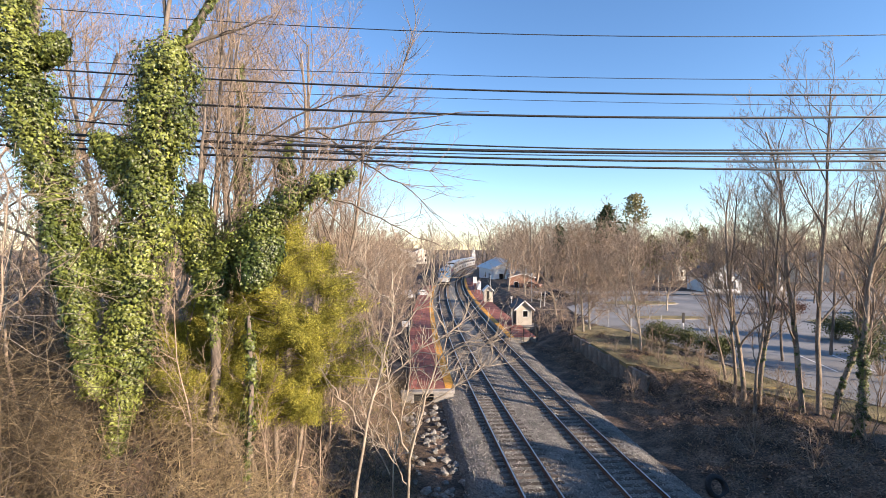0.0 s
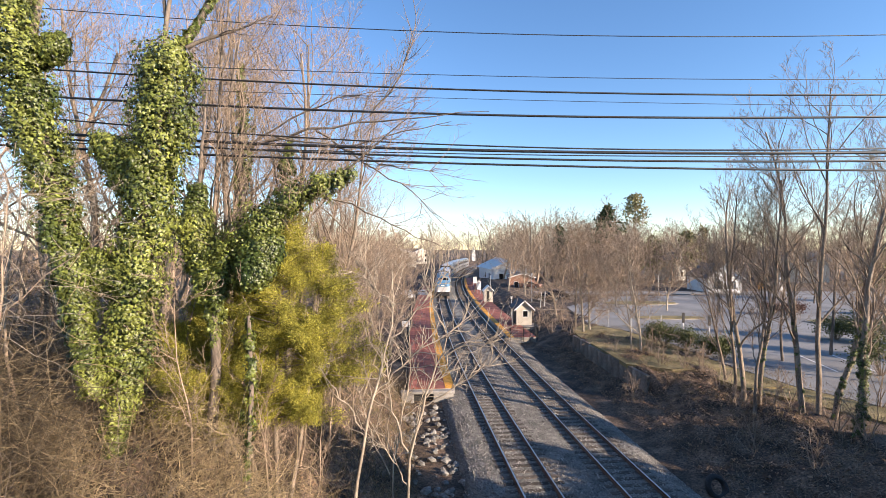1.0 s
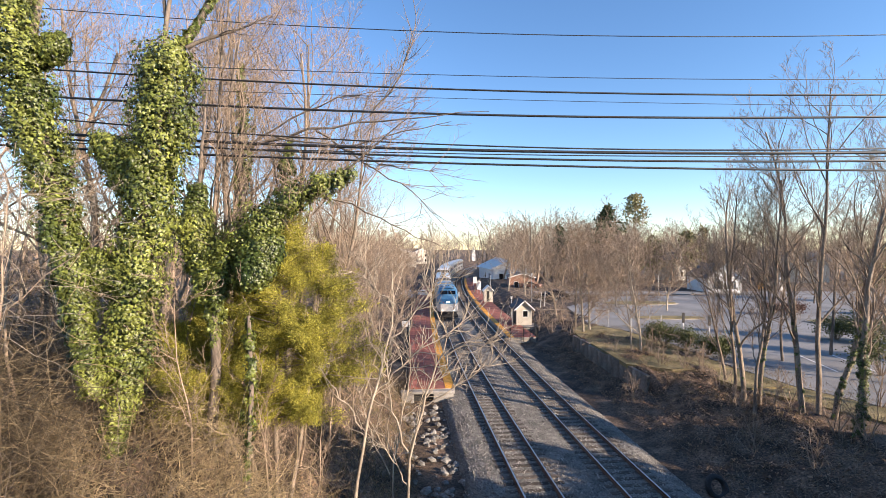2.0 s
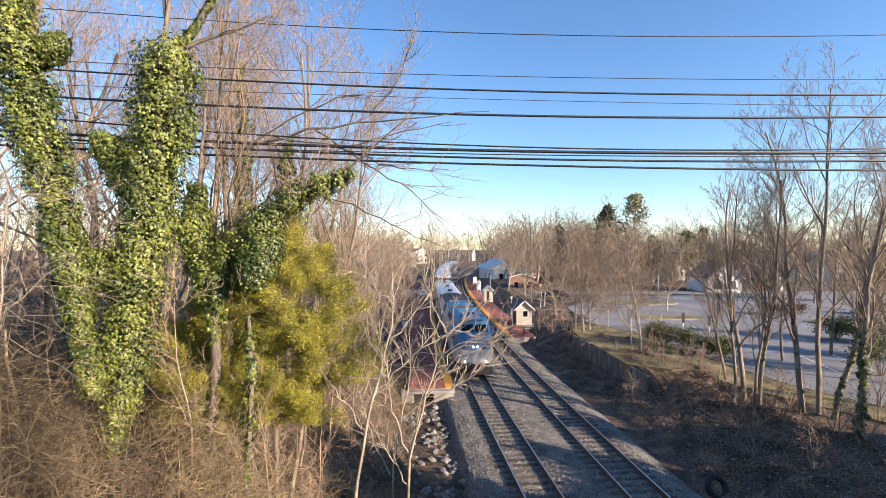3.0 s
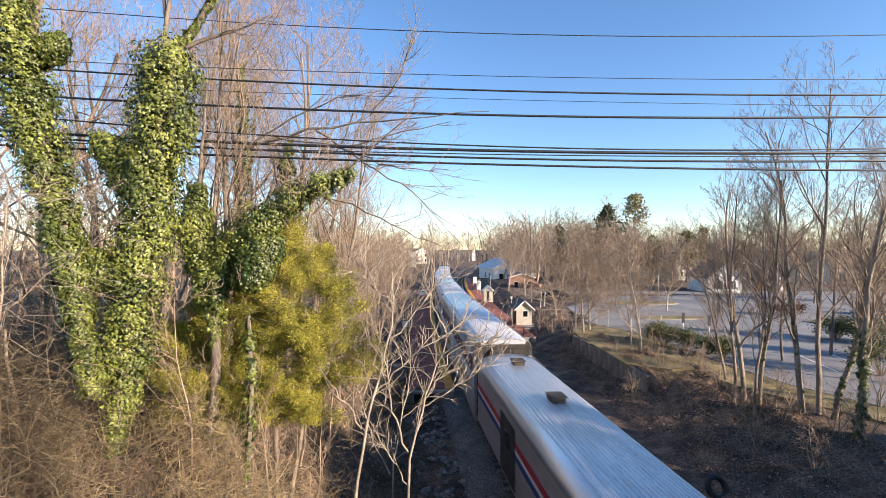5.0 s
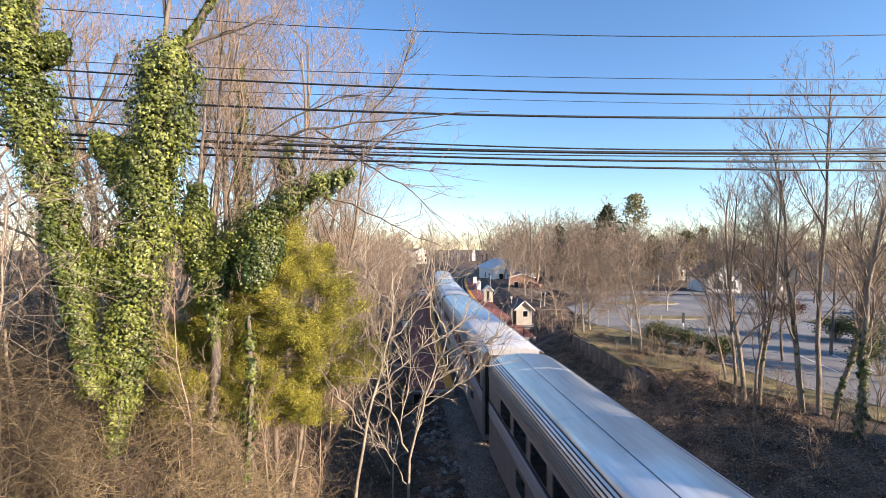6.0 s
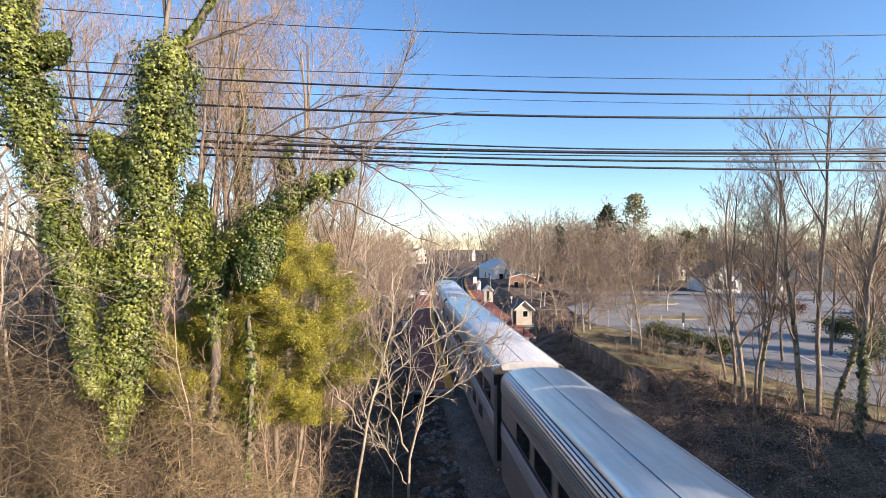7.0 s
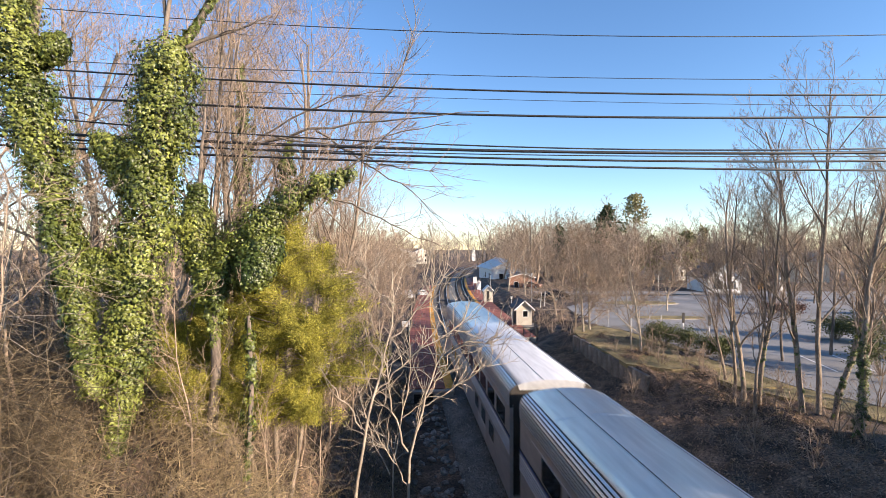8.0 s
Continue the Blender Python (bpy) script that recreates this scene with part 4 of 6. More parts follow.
def cedar():
    """An olive cedar: a trunk, boughs all round and sprays on every bough."""
    rnd = np.random.default_rng(41)
    t = thing("cedar_tree", "bushy olive-green cedar with frayed sprays on the bank", "tree")
    bx, by = -4.6, 12.6
    base = on_ground(bx, by) - 0.2
    polys, P, N = [], [], []
    for sx, sy, top in ((-0.1, 0.0, 10.9), (0.95, 0.3, 9.9), (-1.5, 0.2, 9.0), (-2.3, 0.1, 8.4), (-3.0, -0.2, 7.6)):
        tr = trail([(bx + sx * 0.3, by + sy * 0.3, base), (bx + sx * 0.8, by + sy, base + 3), (bx + sx + 0.25, by + sy, top)], 12)
        polys.append((tr, np.linspace(0.085, 0.02, 12)))
        for k in range(85):
            z = rnd.uniform(4.9, top - 0.15)
            c = np.array([np.interp(z, tr[:, 2], tr[:, a]) for a in range(3)])
            f = (z - 5.0) / (top - 5.0)
            reach = 2.25 * (1 - f) ** 0.6 * min(1.0, 0.5 + f * 2.2) * rnd.uniform(0.35, 1.25)
            a = rnd.uniform(0, 6.283)
            end = c + np.array([math.cos(a) * reach, math.sin(a) * reach * 0.8, reach * rnd.uniform(0.0, 0.5) - 0.1])
            mid = (c + end) / 2 + np.array([0, 0, -0.08])
            polys.append((trail([c, mid, end], 5), np.linspace(0.025, 0.006, 5)))
            m = int(40 + reach * 34)
            u = rnd.uniform(0.25, 1.0, m)[:, None]
            q = c * (1 - u) + end * u + rnd.normal(0, 0.12, (m, 3))
            P.append(np.repeat(q, 14, axis=0) + rnd.normal(0, 0.05, (m * 14, 3)))
            N.append(rnd.normal(0, 1, (m * 14, 3)))
    v, q = tubes(polys[:1], 8)
    part("trunk", fast_mesh("trunk", v, q, M["bark"], smooth=True), None, t)
    v, q = tubes([p for p in polys if len(p[0]) == 12][1:] + [p for p in polys if len(p[0]) == 5], 4)
    tagged(part("bough", fast_mesh("bough", v, q, M["bark"]), None, t), kind="stuff")
    P, N = np.concatenate(P), np.concatenate(N)
    v, tr = scatter(SPRIG * np.array([0.75, 1, 1]), SPRIG_T, P, N, rnd.uniform(0.045, 0.13, len(P)), rnd, droop=0.2)
    tagged(part("foliage", fast_mesh("foliage", v, None, M["cedar"], tris=tr), None, t), kind="stuff")


cedar()

# bare trees on the west bank and behind it
FINE = dict(depth=4, kids=(14, 8, 6, 4, 0), pts=(9, 6, 5, 4, 3), ratio=(0.45, 0.5, 0.5, 0.55), rmin=0.0048, angle=(0.35, 0.95), wander=0.145, bare=0.3)
WEST = [(400, 20.0, 14.0, 0.13, 73, 0.03), (535, 22.0, 14.0, 0.13, 74, 0.05), (600, 21.0, 11.0, 0.1, 75, 0.08), (290, 22.0, 15.0, 0.14, 76, 0.0), (450, 24.0, 15.0, 0.13, 77, 0.04), (200, 23.0, 14.0, 0.13, 78, 0.02), (430, 15.0, 14.0, 0.16, 51, 0.02), (505, 16.5, 13.0, 0.13, 52, 0.05), (385, 13.5, 11.5, 0.11, 53, -0.03), (470, 19.0, 14.0, 0.14, 54, 0.06), (560, 20.0, 12.0, 0.12, 55, 0.08),
        (330, 17.0, 14.0, 0.15, 56, 0.0), (250, 18.0, 13.0, 0.14, 57, -0.02), (170, 16.0, 13.0, 0.14, 58, 0.03), (60, 14.0, 11.0, 0.13, 59, 0.05), (110, 21.0, 14.0, 0.14, 60, 0.0),
        (600, 26.0, 10.0, 0.12, 61, 0.05), (655, 33.0, 8.5, 0.11, 62, 0.05), (690, 42.0, 8.5, 0.11, 63, 0.04), (640, 24.0, 7.0, 0.08, 64, 0.12), (660, 38.0, 9.0, 0.1, 66, 0.02), (712, 52.0, 8.5, 0.1, 67, 0.0), (625, 45.0, 10.0, 0.12, 68, 0.02), (690, 62.0, 10.0, 0.12, 69, 0.0), (735, 78.0, 9.0, 0.12, 70, 0.0), (665, 52, 10, 0.11, 71, 0.0), (590, 33, 10, 0.11, 72, 0.03), (-40, 12.0, 11.0, 0.12, 65, 0.08)]
for u, dep, h, r, seed, ln in WEST:
    x, y = at_ground(u, dep)
    bare_tree(x, y, h, r, seed, "slender bare tree with reddish twigs on the west bank", (ln * 2.0 + 0.05 * (seed % 5 - 2), 0.0), bark="bark", twig="bark_red", **FINE)
SAPLINGS = [(310, 12.0, 6.5, 403, 0.05), (360, 13.0, 7.0, 404, -0.04), (420, 13.6, 8.0, 405, 0.02), (530, 14.5, 7.5, 406, 0.1), (580, 16.5, 7.5, 407, 0.08),
            (620, 18.5, 6.5, 408, 0.12), (560, 13.0, 4.0, 409, 0.1), (480, 11.6, 4.0, 410, 0.0), (340, 10.8, 4.5, 411, 0.05), (40, 10.5, 7.5, 412, 0.02), (150, 12.5, 8.0, 413, 0.0), (455, 17.5, 10.0, 414, 0.03)]
for u, dep, h, seed, ln in SAPLINGS:
    x, y = at_ground(u, dep)
    bare_tree(x, y, h, 0.004 * h + 0.01, seed, "thin leafless sapling in the dry brush", (ln, 0.0), bark="bark_red", group="saplings", **dict(FINE, depth=3, kids=(12, 6, 5, 0), wander=0.14, bare=0.15))
for u, dep, h, seed, ln in ((-45, 8.0, 6.0, 422, 0.08),):
    x, y = at_ground(u, dep)
    bare_tree(x, y, h, 0.035, seed, "drooping tangle of pale leafless twigs beside the ivy", (ln, 0.0), bark="bark_red", twig="bark_pale", group="saplings",
              **dict(FINE, depth=3, kids=(14, 7, 6, 0), wander=0.2, bare=0.45, lift=-0.15, angle=(0.6, 1.4), ratio=(0.55, 0.5, 0.5), rmin=0.0045))
# a long-limbed tree that reaches out over the cutting


def reaching_tree():
    rnd = np.random.default_rng(77)
    t = thing("bare_tree", "bare tree with long limbs reaching over the cutting", "tree", group="bare trees")
    polys = []
    cfg = {**BARE, "depth": 3, "kids": (8, 6, 4, 0), "rmin": 0.0035, "bare": 0.2, "lift": 0.2, "ratio": (0.3, 0.45, 0.5), "wander": 0.09, "angle": (0.3, 0.8)}
    root = np.array(at(400, 780, 12.5))
    root[2] = on_ground(root[0], root[1]) - 0.1
    fork = np.array(at(398, 285, 12.5))
    polys.append((list(trail([root, (root + fork) / 2 + np.array([0.15, 0, 0]), fork], 12)), list(np.linspace(0.13, 0.075, 12)), 0))
    for run, r in (([(398, 285), (480, 240), (560, 232), (655, 205), (760, 210), (862, 196)], 0.05), ([(398, 285), (460, 250), (520, 200), (610, 170), (680, 165)], 0.04),
                   ([(655, 205), (690, 165), (712, 125), (732, 60), (738, 10)], 0.028), ([(480, 240), (600, 262), (700, 240), (800, 215)], 0.03),
                   ([(398, 285), (410, 160), (425, 60), (430, -80)], 0.06), ([(560, 232), (640, 290), (720, 330), (780, 385)], 0.03), ([(600, 262), (700, 300), (790, 300)], 0.022),
                   ([(398, 285), (380, 200), (405, 90), (420, 30)], 0.045), ([(500, 330), (620, 360), (700, 400), (790, 440)], 0.03)):
        pts = trail([at(u, v, 12.5 - 0.002 * (u - 398)) for u, v in run], 12)
        pts[1:] += rnd.normal(0, 0.03, (11, 3))
        polys.append((list(pts), list(np.linspace(r, 0.008, 12)), 1))
        for k in range(13):
            i = int(rnd.uniform(2, 11))
            ax = pts[i] - pts[i - 1]
            ax /= np.linalg.norm(ax)
            side = rnd.normal(0, 1, 3)
            side[1] *= 0.6
            grow(polys, pts[i].copy(), ax + side * 0.45, rnd.uniform(0.7, 1.7), 0.011, 2, {**cfg, "depth": 3, "kids": (0, 0, 5, 0)}, rnd)
    tree_parts(t, polys, M["bark_dark"], M["bark_red"])


reaching_tree()


def shrub(label, root, stems, bark, seed, group, fork=3, length=4.0, r=0.04):
    rnd = np.random.default_rng(seed)
    polys = []
    for k, (dx, dy, s) in enumerate(stems):
        cfg = {**BARE, "depth": 2, "kids": (9, 6, 0), "bare": 0.3, "rmin": 0.004, "lift": 0.12, "wander": 0.16, "ratio": (0.42, 0.5), "angle": (0.4, 1.0), "pts": (8, 6, 5)}
        p = np.array([root[0] + rnd.uniform(-0.15, 0.15), root[1] + rnd.uniform(-0.15, 0.15), root[2]])
        grow(polys, p, np.array([dx, dy, 1.0]), length * s, r * s, 0, cfg, rnd)
    t = thing("shrub", label, "shrub", group=group)
    v, q = tubes([(a, b) for a, b, c in polys if c == 0], 7)
    part("stem", fast_mesh("stem", v, q, M[bark], smooth=True), None, t)
    v, q = tubes([(a, b) for a, b, c in polys if c >= 1], 4)
    tagged(part("twig", fast_mesh("twig", v, q, M[bark]), None, t), kind="stuff")


# pale leafless shrub before the platform's end
def pale_shrub(label, runs, dep, seed):
    rnd = np.random.default_rng(seed)
    t = thing("shrub", label, "shrub", group="pale shrubs")
    polys = []
    for k, (run, r) in enumerate(runs):
        p = [np.array(at(u, v, dep + dz)) for u, v, dz in run]
        if k == 0:
            p[0][2] = on_ground(p[0][0], p[0][1]) - 0.1
        pts = trail(p, 14)
        pts[1:] += rnd.normal(0, 0.035, (13, 3))
        polys.append((list(pts), list(np.linspace(r, 0.010, 14)), 0))
        for j in range(15):
            i = int(rnd.uniform(4, 13))
            ax = pts[i] - pts[i - 1]
            ax /= np.linalg.norm(ax)
            side = rnd.normal(0, 1, 3)
            side[1] *= 0.7
            grow(polys, pts[i].copy(), ax * 0.8 + side * 0.5 + np.array([0, 0, 0.25]), rnd.uniform(0.5, 1.5), 0.013, 2,
                 {**BARE, "depth": 3, "kids": (0, 0, 4, 0), "rmin": 0.0055, "wander": 0.2, "lift": 0.25, "angle": (0.4, 1.0), "ratio": (0.4, 0.4, 0.5)}, rnd)
    for pts, rad, d in polys:
        if d == 0:
            v, q = tubes([(pts, rad)], 7)
            part("stem", fast_mesh("stem", v, q, M["bark_pale"], smooth=True), None, t)
    v, q = tubes([(a, b) for a, b, c in polys if c >= 1], 4)
    tagged(part("twig", fast_mesh("twig", v, q, M["bark_pale"]), None, t), kind="stuff")


pale_shrub("tall leafless shrub with pale crooked branches on the bank", (
    ([(615, 905, 0), (635, 790, 0), (660, 700, 0.2), (690, 610, 0.3), (700, 540, 0.3), (692, 480, 0.4)], 0.050),
    ([(690, 610, 0.3), (730, 560, 0.4), (765, 510, 0.6), (800, 470, 0.8)], 0.024), ([(660, 700, 0.2), (715, 640, 0), (770, 600, -0.2), (850, 560, -0.2)], 0.026),
    ([(640, 760, 0.1), (600, 700, 0.4), (560, 650, 0.6), (540, 590, 0.6)], 0.022), ([(700, 540, 0.3), (650, 500, 0.6), (640, 440, 0.8)], 0.018)), 12.0, 81)
pale_shrub("leafless shrub with pale twisted branches above the ditch", (
    ([(722, 930, 0), (722, 800, 0), (745, 720, 0.1), (775, 650, 0.2), (790, 590, 0.2), (835, 555, 0.3)], 0.046),
    ([(745, 720, 0.1), (800, 690, 0), (845, 655, 0), (876, 640, 0)], 0.024), ([(775, 650, 0.2), (820, 605, 0), (868, 608, 0), (884, 588, 0)], 0.024),
    ([(722, 800, 0), (690, 720, 0.3), (684, 640, 0.5), (655, 560, 0.6)], 0.030), ([(790, 590, 0.2), (762, 540, 0.3), (750, 480, 0.5), (775, 430, 0.6)], 0.024),
    ([(722, 860, 0), (690, 800, 0.3), (640, 770, 0.5)], 0.02)), 12.6, 82)
pale_shrub("slender leafless shrub with pale stems in the brush", (
    ([(700, 930, 0), (690, 840, 0), (712, 740, 0.2), (730, 650, 0.4), (720, 560, 0.5)], 0.030),
    ([(712, 740, 0.2), (760, 700, 0.3), (800, 640, 0.5)], 0.018), ([(690, 840, 0), (660, 780, 0.2), (640, 700, 0.3), (600, 640, 0.5)], 0.02)), 14.0, 83)


# dry brush: canes and dead grass over the west bank, thinner on the east bank
def canes(name, label, n, region, hgt, seed, material, rad=0.005, arch=0.9):
    rnd = np.random.default_rng(seed)
    x, y = region(rnd, n)
    z = height(x, y)
    polys = []
    a = rnd.uniform(0, 6.283, n)
    ln = rnd.uniform(0.4, 1.0, n) * hgt
    sp = rnd.uniform(0.15, arch, n)
    clump = 0.5 + 0.5 * ripple(x, y, 2.2, seed)
    ln = ln * (0.45 + 0.8 * np.clip(clump, 0, 1))
    for i in range(n):
        p = np.array([x[i], y[i], z[i] - 0.03])
        d = np.array([math.cos(a[i]), math.sin(a[i]), 0]) * sp[i] * ln[i]
        up = ln[i]
        w = rnd.normal(0, 0.05 * up, (5, 3))
        pts = np.array([p, p + d * 0.18 + (0, 0, up * 0.42), p + d * 0.45 + (0, 0, up * 0.75), p + d * 0.8 + (0, 0, up * 0.86), p + d * 1.15 + (0, 0, up * 0.74)]) + w
        polys.append((pts, np.array([1.2, 1.0, 0.8, 0.6, 0.35]) * rad * rnd.uniform(0.6, 1.4)))
    v, q = tubes(polys, 3)
    tagged(new(name, fast_mesh(name, v, q, M[material])), label, "undergrowth", kind="stuff")


def west_bank(rnd, n):
    y = rnd.uniform(6, 34, n)
    d = -4.9 - rnd.uniform(0, 1, n) ** 1.1 * 16
    return d + line_x(y), y


def east_bank(rnd, n):
    y = rnd.uniform(12, 46, n)
    d = TD + 3.9 + rnd.uniform(0, 1, n) ** 0.8 * 7.0
    return d + line_x(y), y


canes("dry_brush", "tangled straw-coloured canes and vines on the bank", 6500, west_bank, 1.25, 91, "brush", 0.0042, 2.6)
def west_top(rnd, n):
    y = rnd.uniform(8, 24, n)
    d = -9.5 - rnd.uniform(0, 1, n) * 13
    return d + line_x(y), y


canes("thicket", "tall tangled dry canes and vines under the ivy trees", 2000, west_top, 2.3, 96, "brush", 0.007, 1.8)


def tangle(name, label, n, region, low, high, seed, material, length=(0.35, 1.5), rad=0.0042, sag=0.0):
    """Crooked thin stems lying through one another over the bank."""
    rnd = np.random.default_rng(seed)
    x, y = region(rnd, n)
    up = rnd.uniform(0, 1, n) ** 1.5 * (high - low) * (0.35 + 0.65 * np.clip(0.5 + 0.7 * ripple(x, y, 3.1, seed), 0, 1)) + low
    p = np.stack([x, y, height(x, y) + up], -1)
    d = rnd.normal(0, 1, (n, 3)) * np.array([1, 1, 0.75])
    d /= np.linalg.norm(d, axis=1)[:, None]
    ln = rnd.uniform(*length, n)[:, None]
    P = [p]
    for k in range(4):
        d = d + rnd.normal(0, 0.28, (n, 3)) - np.array([0, 0, sag])
        d /= np.linalg.norm(d, axis=1)[:, None]
        P.append(P[-1] + d * ln / 4)
    r = (rad * rnd.uniform(0.5, 1.5, n))[:, None] * np.array([1.0, 0.95, 0.8, 0.65, 0.4])
    v, q = tubes([(np.stack(P, 1), r)], 3)
    tagged(new(name, fast_mesh(name, v, q, M[material])), label, "undergrowth", kind="stuff")


def bank_corner(rnd, n):
    y = rnd.uniform(7.5, 13.5, n)
    u = rnd.uniform(-60, 150, n)
    return (u - 784) / 800 * y, y


tangle("vine_tangle", "pale dry vines and twigs knotted over the bank", 5500, west_bank, 0.05, 1.9, 701, "brush")
tangle("vine_tangle", "brown leafless twigs knotted over the bank", 3500, west_bank, 0.1, 2.6, 702, "bark_dark", (0.5, 1.9), 0.0045)
tangle("vine_tangle", "drooping tangle of tan twigs beside the ivy", 3200, bank_corner, 0.2, 4.6, 703, "brush", (0.6, 2.2), 0.0048, 0.06)


def below_cedar(rnd, n):
    y = rnd.uniform(9.5, 12.0, n)
    u = rnd.uniform(290, 690, n)
    return (u - 784) / 800 * y, y


# bright vines added where the brush should look sunlit
tangle("vine_tangle", "straw-coloured vines below the cedar with sunlight put into their colour", 3000, below_cedar, 0.1, 2.3, 705, "straw", (0.4, 1.5), 0.0042)
tangle("fallen_twigs", "fallen sticks and twigs in the dead leaves", 2600, east_bank, 0.02, 0.35, 704, "bark_red", (0.3, 1.3), 0.006)
canes("bramble", "low brown brambles on the shaded bank", 1500, east_bank, 0.7, 92, "brush", 0.005, 1.6)


def grass_tufts(name, label, n, region, size, seed, material="blade"):
    rnd = np.random.default_rng(seed)
    x, y = region(rnd, n)
    k = ripple(x, y, 1.4, seed) + rnd.normal(0, 0.4, n) > -0.2
    x, y = x[k], y[k]
    P = np.stack([x, y, height(x, y)], -1)
    nm = rnd.normal(0, 1, (len(x), 3))
    nm[:, 2] *= 0.25
    v, t = scatter(SPRIG * np.array([0.38, 1, 1]), SPRIG_T, P, nm, rnd.uniform(0.4, 1.2, len(x)) * size, rnd, droop=-2.5)
    tagged(new(name, fast_mesh(name, v, None, M[material], tris=t)), label, "grass", kind="stuff")


grass_tufts("dry_grass", "dead straw-coloured grass on the bank", 30000, west_bank, 0.30, 93)


def lawn_edge(rnd, n):
    y = rnd.uniform(20, 50, n)
    d = TD + 7.2 + rnd.uniform(0, 1, n) ** 0.8 * 9.5
    return d + line_x(y), y


grass_tufts("green_weeds", "low olive weeds among the dead grass", 9000, west_bank, 0.26, 98, "bush")
grass_tufts("rough_grass", "short dry grass above the wall and on the verge", 26000, lawn_edge, 0.22, 97)


def dead_leaves(name, label, n, region, seed):
    rnd = np.random.default_rng(seed)
    x, y = region(rnd, n)
    P = np.stack([x, y, height(x, y) + 0.02], -1)
    nm = rnd.normal(0, 0.45, (n, 3)) + np.array([0, 0, 1.0])
    v, t = scatter(LEAF, LEAF_T, P, nm, rnd.uniform(0.05, 0.12, n), rnd)
    tagged(new(name, fast_mesh(name, v, None, M["deadleaf"], tris=t)), label, "leaves", kind="stuff")


M["deadleaf"] = mat("dead_leaf", (0.10, 0.062, 0.037), (0.36, 0.235, 0.145), 2, 0.85, 0, 0, 10, island=0.5)
dead_leaves("dead_leaves", "dead brown leaves strewn over the banks", 20000, east_bank, 94)
dead_leaves("dead_leaves", "dead brown leaves strewn under the brush", 16000, west_bank, 95)

# east side bare trees
EAST = [(1343, 25.0, 12.5, 0.13, 1, 0.02), (1318, 26.0, 13.5, 0.14, 2, -0.02), (1300, 27.0, 12.0, 0.10, 3, -0.06), (1335, 24.2, 11.0, 0.09, 4, 0.05),
        (1420, 23.5, 15.5, 0.15, 5, -0.03), (1448, 23.0, 17.0, 0.13, 6, 0.0), (1475, 22.5, 15.0, 0.14, 7, 0.08), (1515, 20.5, 12.5, 0.16, 8, 0.05),
        (1285, 29.0, 8.0, 0.09, 9, -0.12), (1575, 24.0, 14.0, 0.15, 10, 0.0)]
SLIM = dict(FINE, kids=(19, 7, 6, 4, 0), angle=(0.3, 0.8), bare=0.22, lift=0.3, ratio=(0.36, 0.5, 0.5, 0.5), rmin=0.005, wander=0.13)
IVIED = {1: 0.15, 2: 0.12, 5: 0.16, 7: 0.20, 8: 0.30}
for u, dep, h, r, seed, ln in EAST:
    x, y = at_ground(u, dep)
    t, polys = bare_tree(x, y, h, r, 100 + seed, "tall slim bare tree with ivy round its lower trunk" if seed in IVIED else "tall slim bare tree with grey bark on the east bank", (ln, 0.02), bark="bark", twig="bark_red", **SLIM)
    if seed in IVIED:
        k = IVIED[seed]
        pts = np.array(polys[0][0])[:5]
        v, tr = ivy_on([(trail(pts, 20), np.interp(np.linspace(0, 1, 20), np.linspace(0, 1, 6), [k * 0.55, k, k * 0.75, k, k * 0.6, 0.06]))], int(6500 * k / 0.3), 0.055, 200 + seed)
        tagged(part("ivy", fast_mesh("ivy", v, None, M["ivy"], tris=tr), None, t, "green ivy on the lower trunk"), kind="stuff")
for u, dep, h, r, seed in [(1385, 34, 12, 0.10, 12), (1470, 36, 13, 0.12, 13), (1540, 33, 12, 0.11, 14), (1600, 28, 14, 0.13, 15), (1440, 70, 12, 0.14, 18), (1520, 62, 12, 0.13, 19)]:
    x, y = at_ground(u, dep)
    bare_tree(x, y, h, r, 140 + seed, "slim bare tree beside the car park", (0.0, 0.02), bark="bark_dark", twig="bark_red", **dict(SLIM, kids=(12, 6, 5, 3, 0), rmin=0.008))
# brown trees given pale bark, so the colour carries the sun on their limbs
for u, dep, h, r, seed in [(1032, 46, 9.5, 0.14, 21), (1045, 47, 8.8, 0.12, 22), (1018, 47, 8.0, 0.10, 29), (1118, 37, 8.0, 0.07, 23), (1134, 36.5, 9.0, 0.10, 24), (985, 58, 8.0, 0.12, 25), (1180, 62, 9, 0.13, 26), (930, 80, 8.5, 0.15, 27), (900, 92, 8.5, 0.14, 28), (1090, 66, 9, .13, 30)]:
    x, y = at_ground(u, dep)
    bare_tree(x, y, h, r, 100 + seed, "bare spreading tree beside the platform and car park", (0, 0), bark="bark_pale", twig="bark_red", **dict(FINE, kids=(16, 8, 6, 4, 0), bare=0.14, ratio=(0.72, 0.52, 0.5, 0.5), rmin=0.010, angle=(0.5, 1.15)))


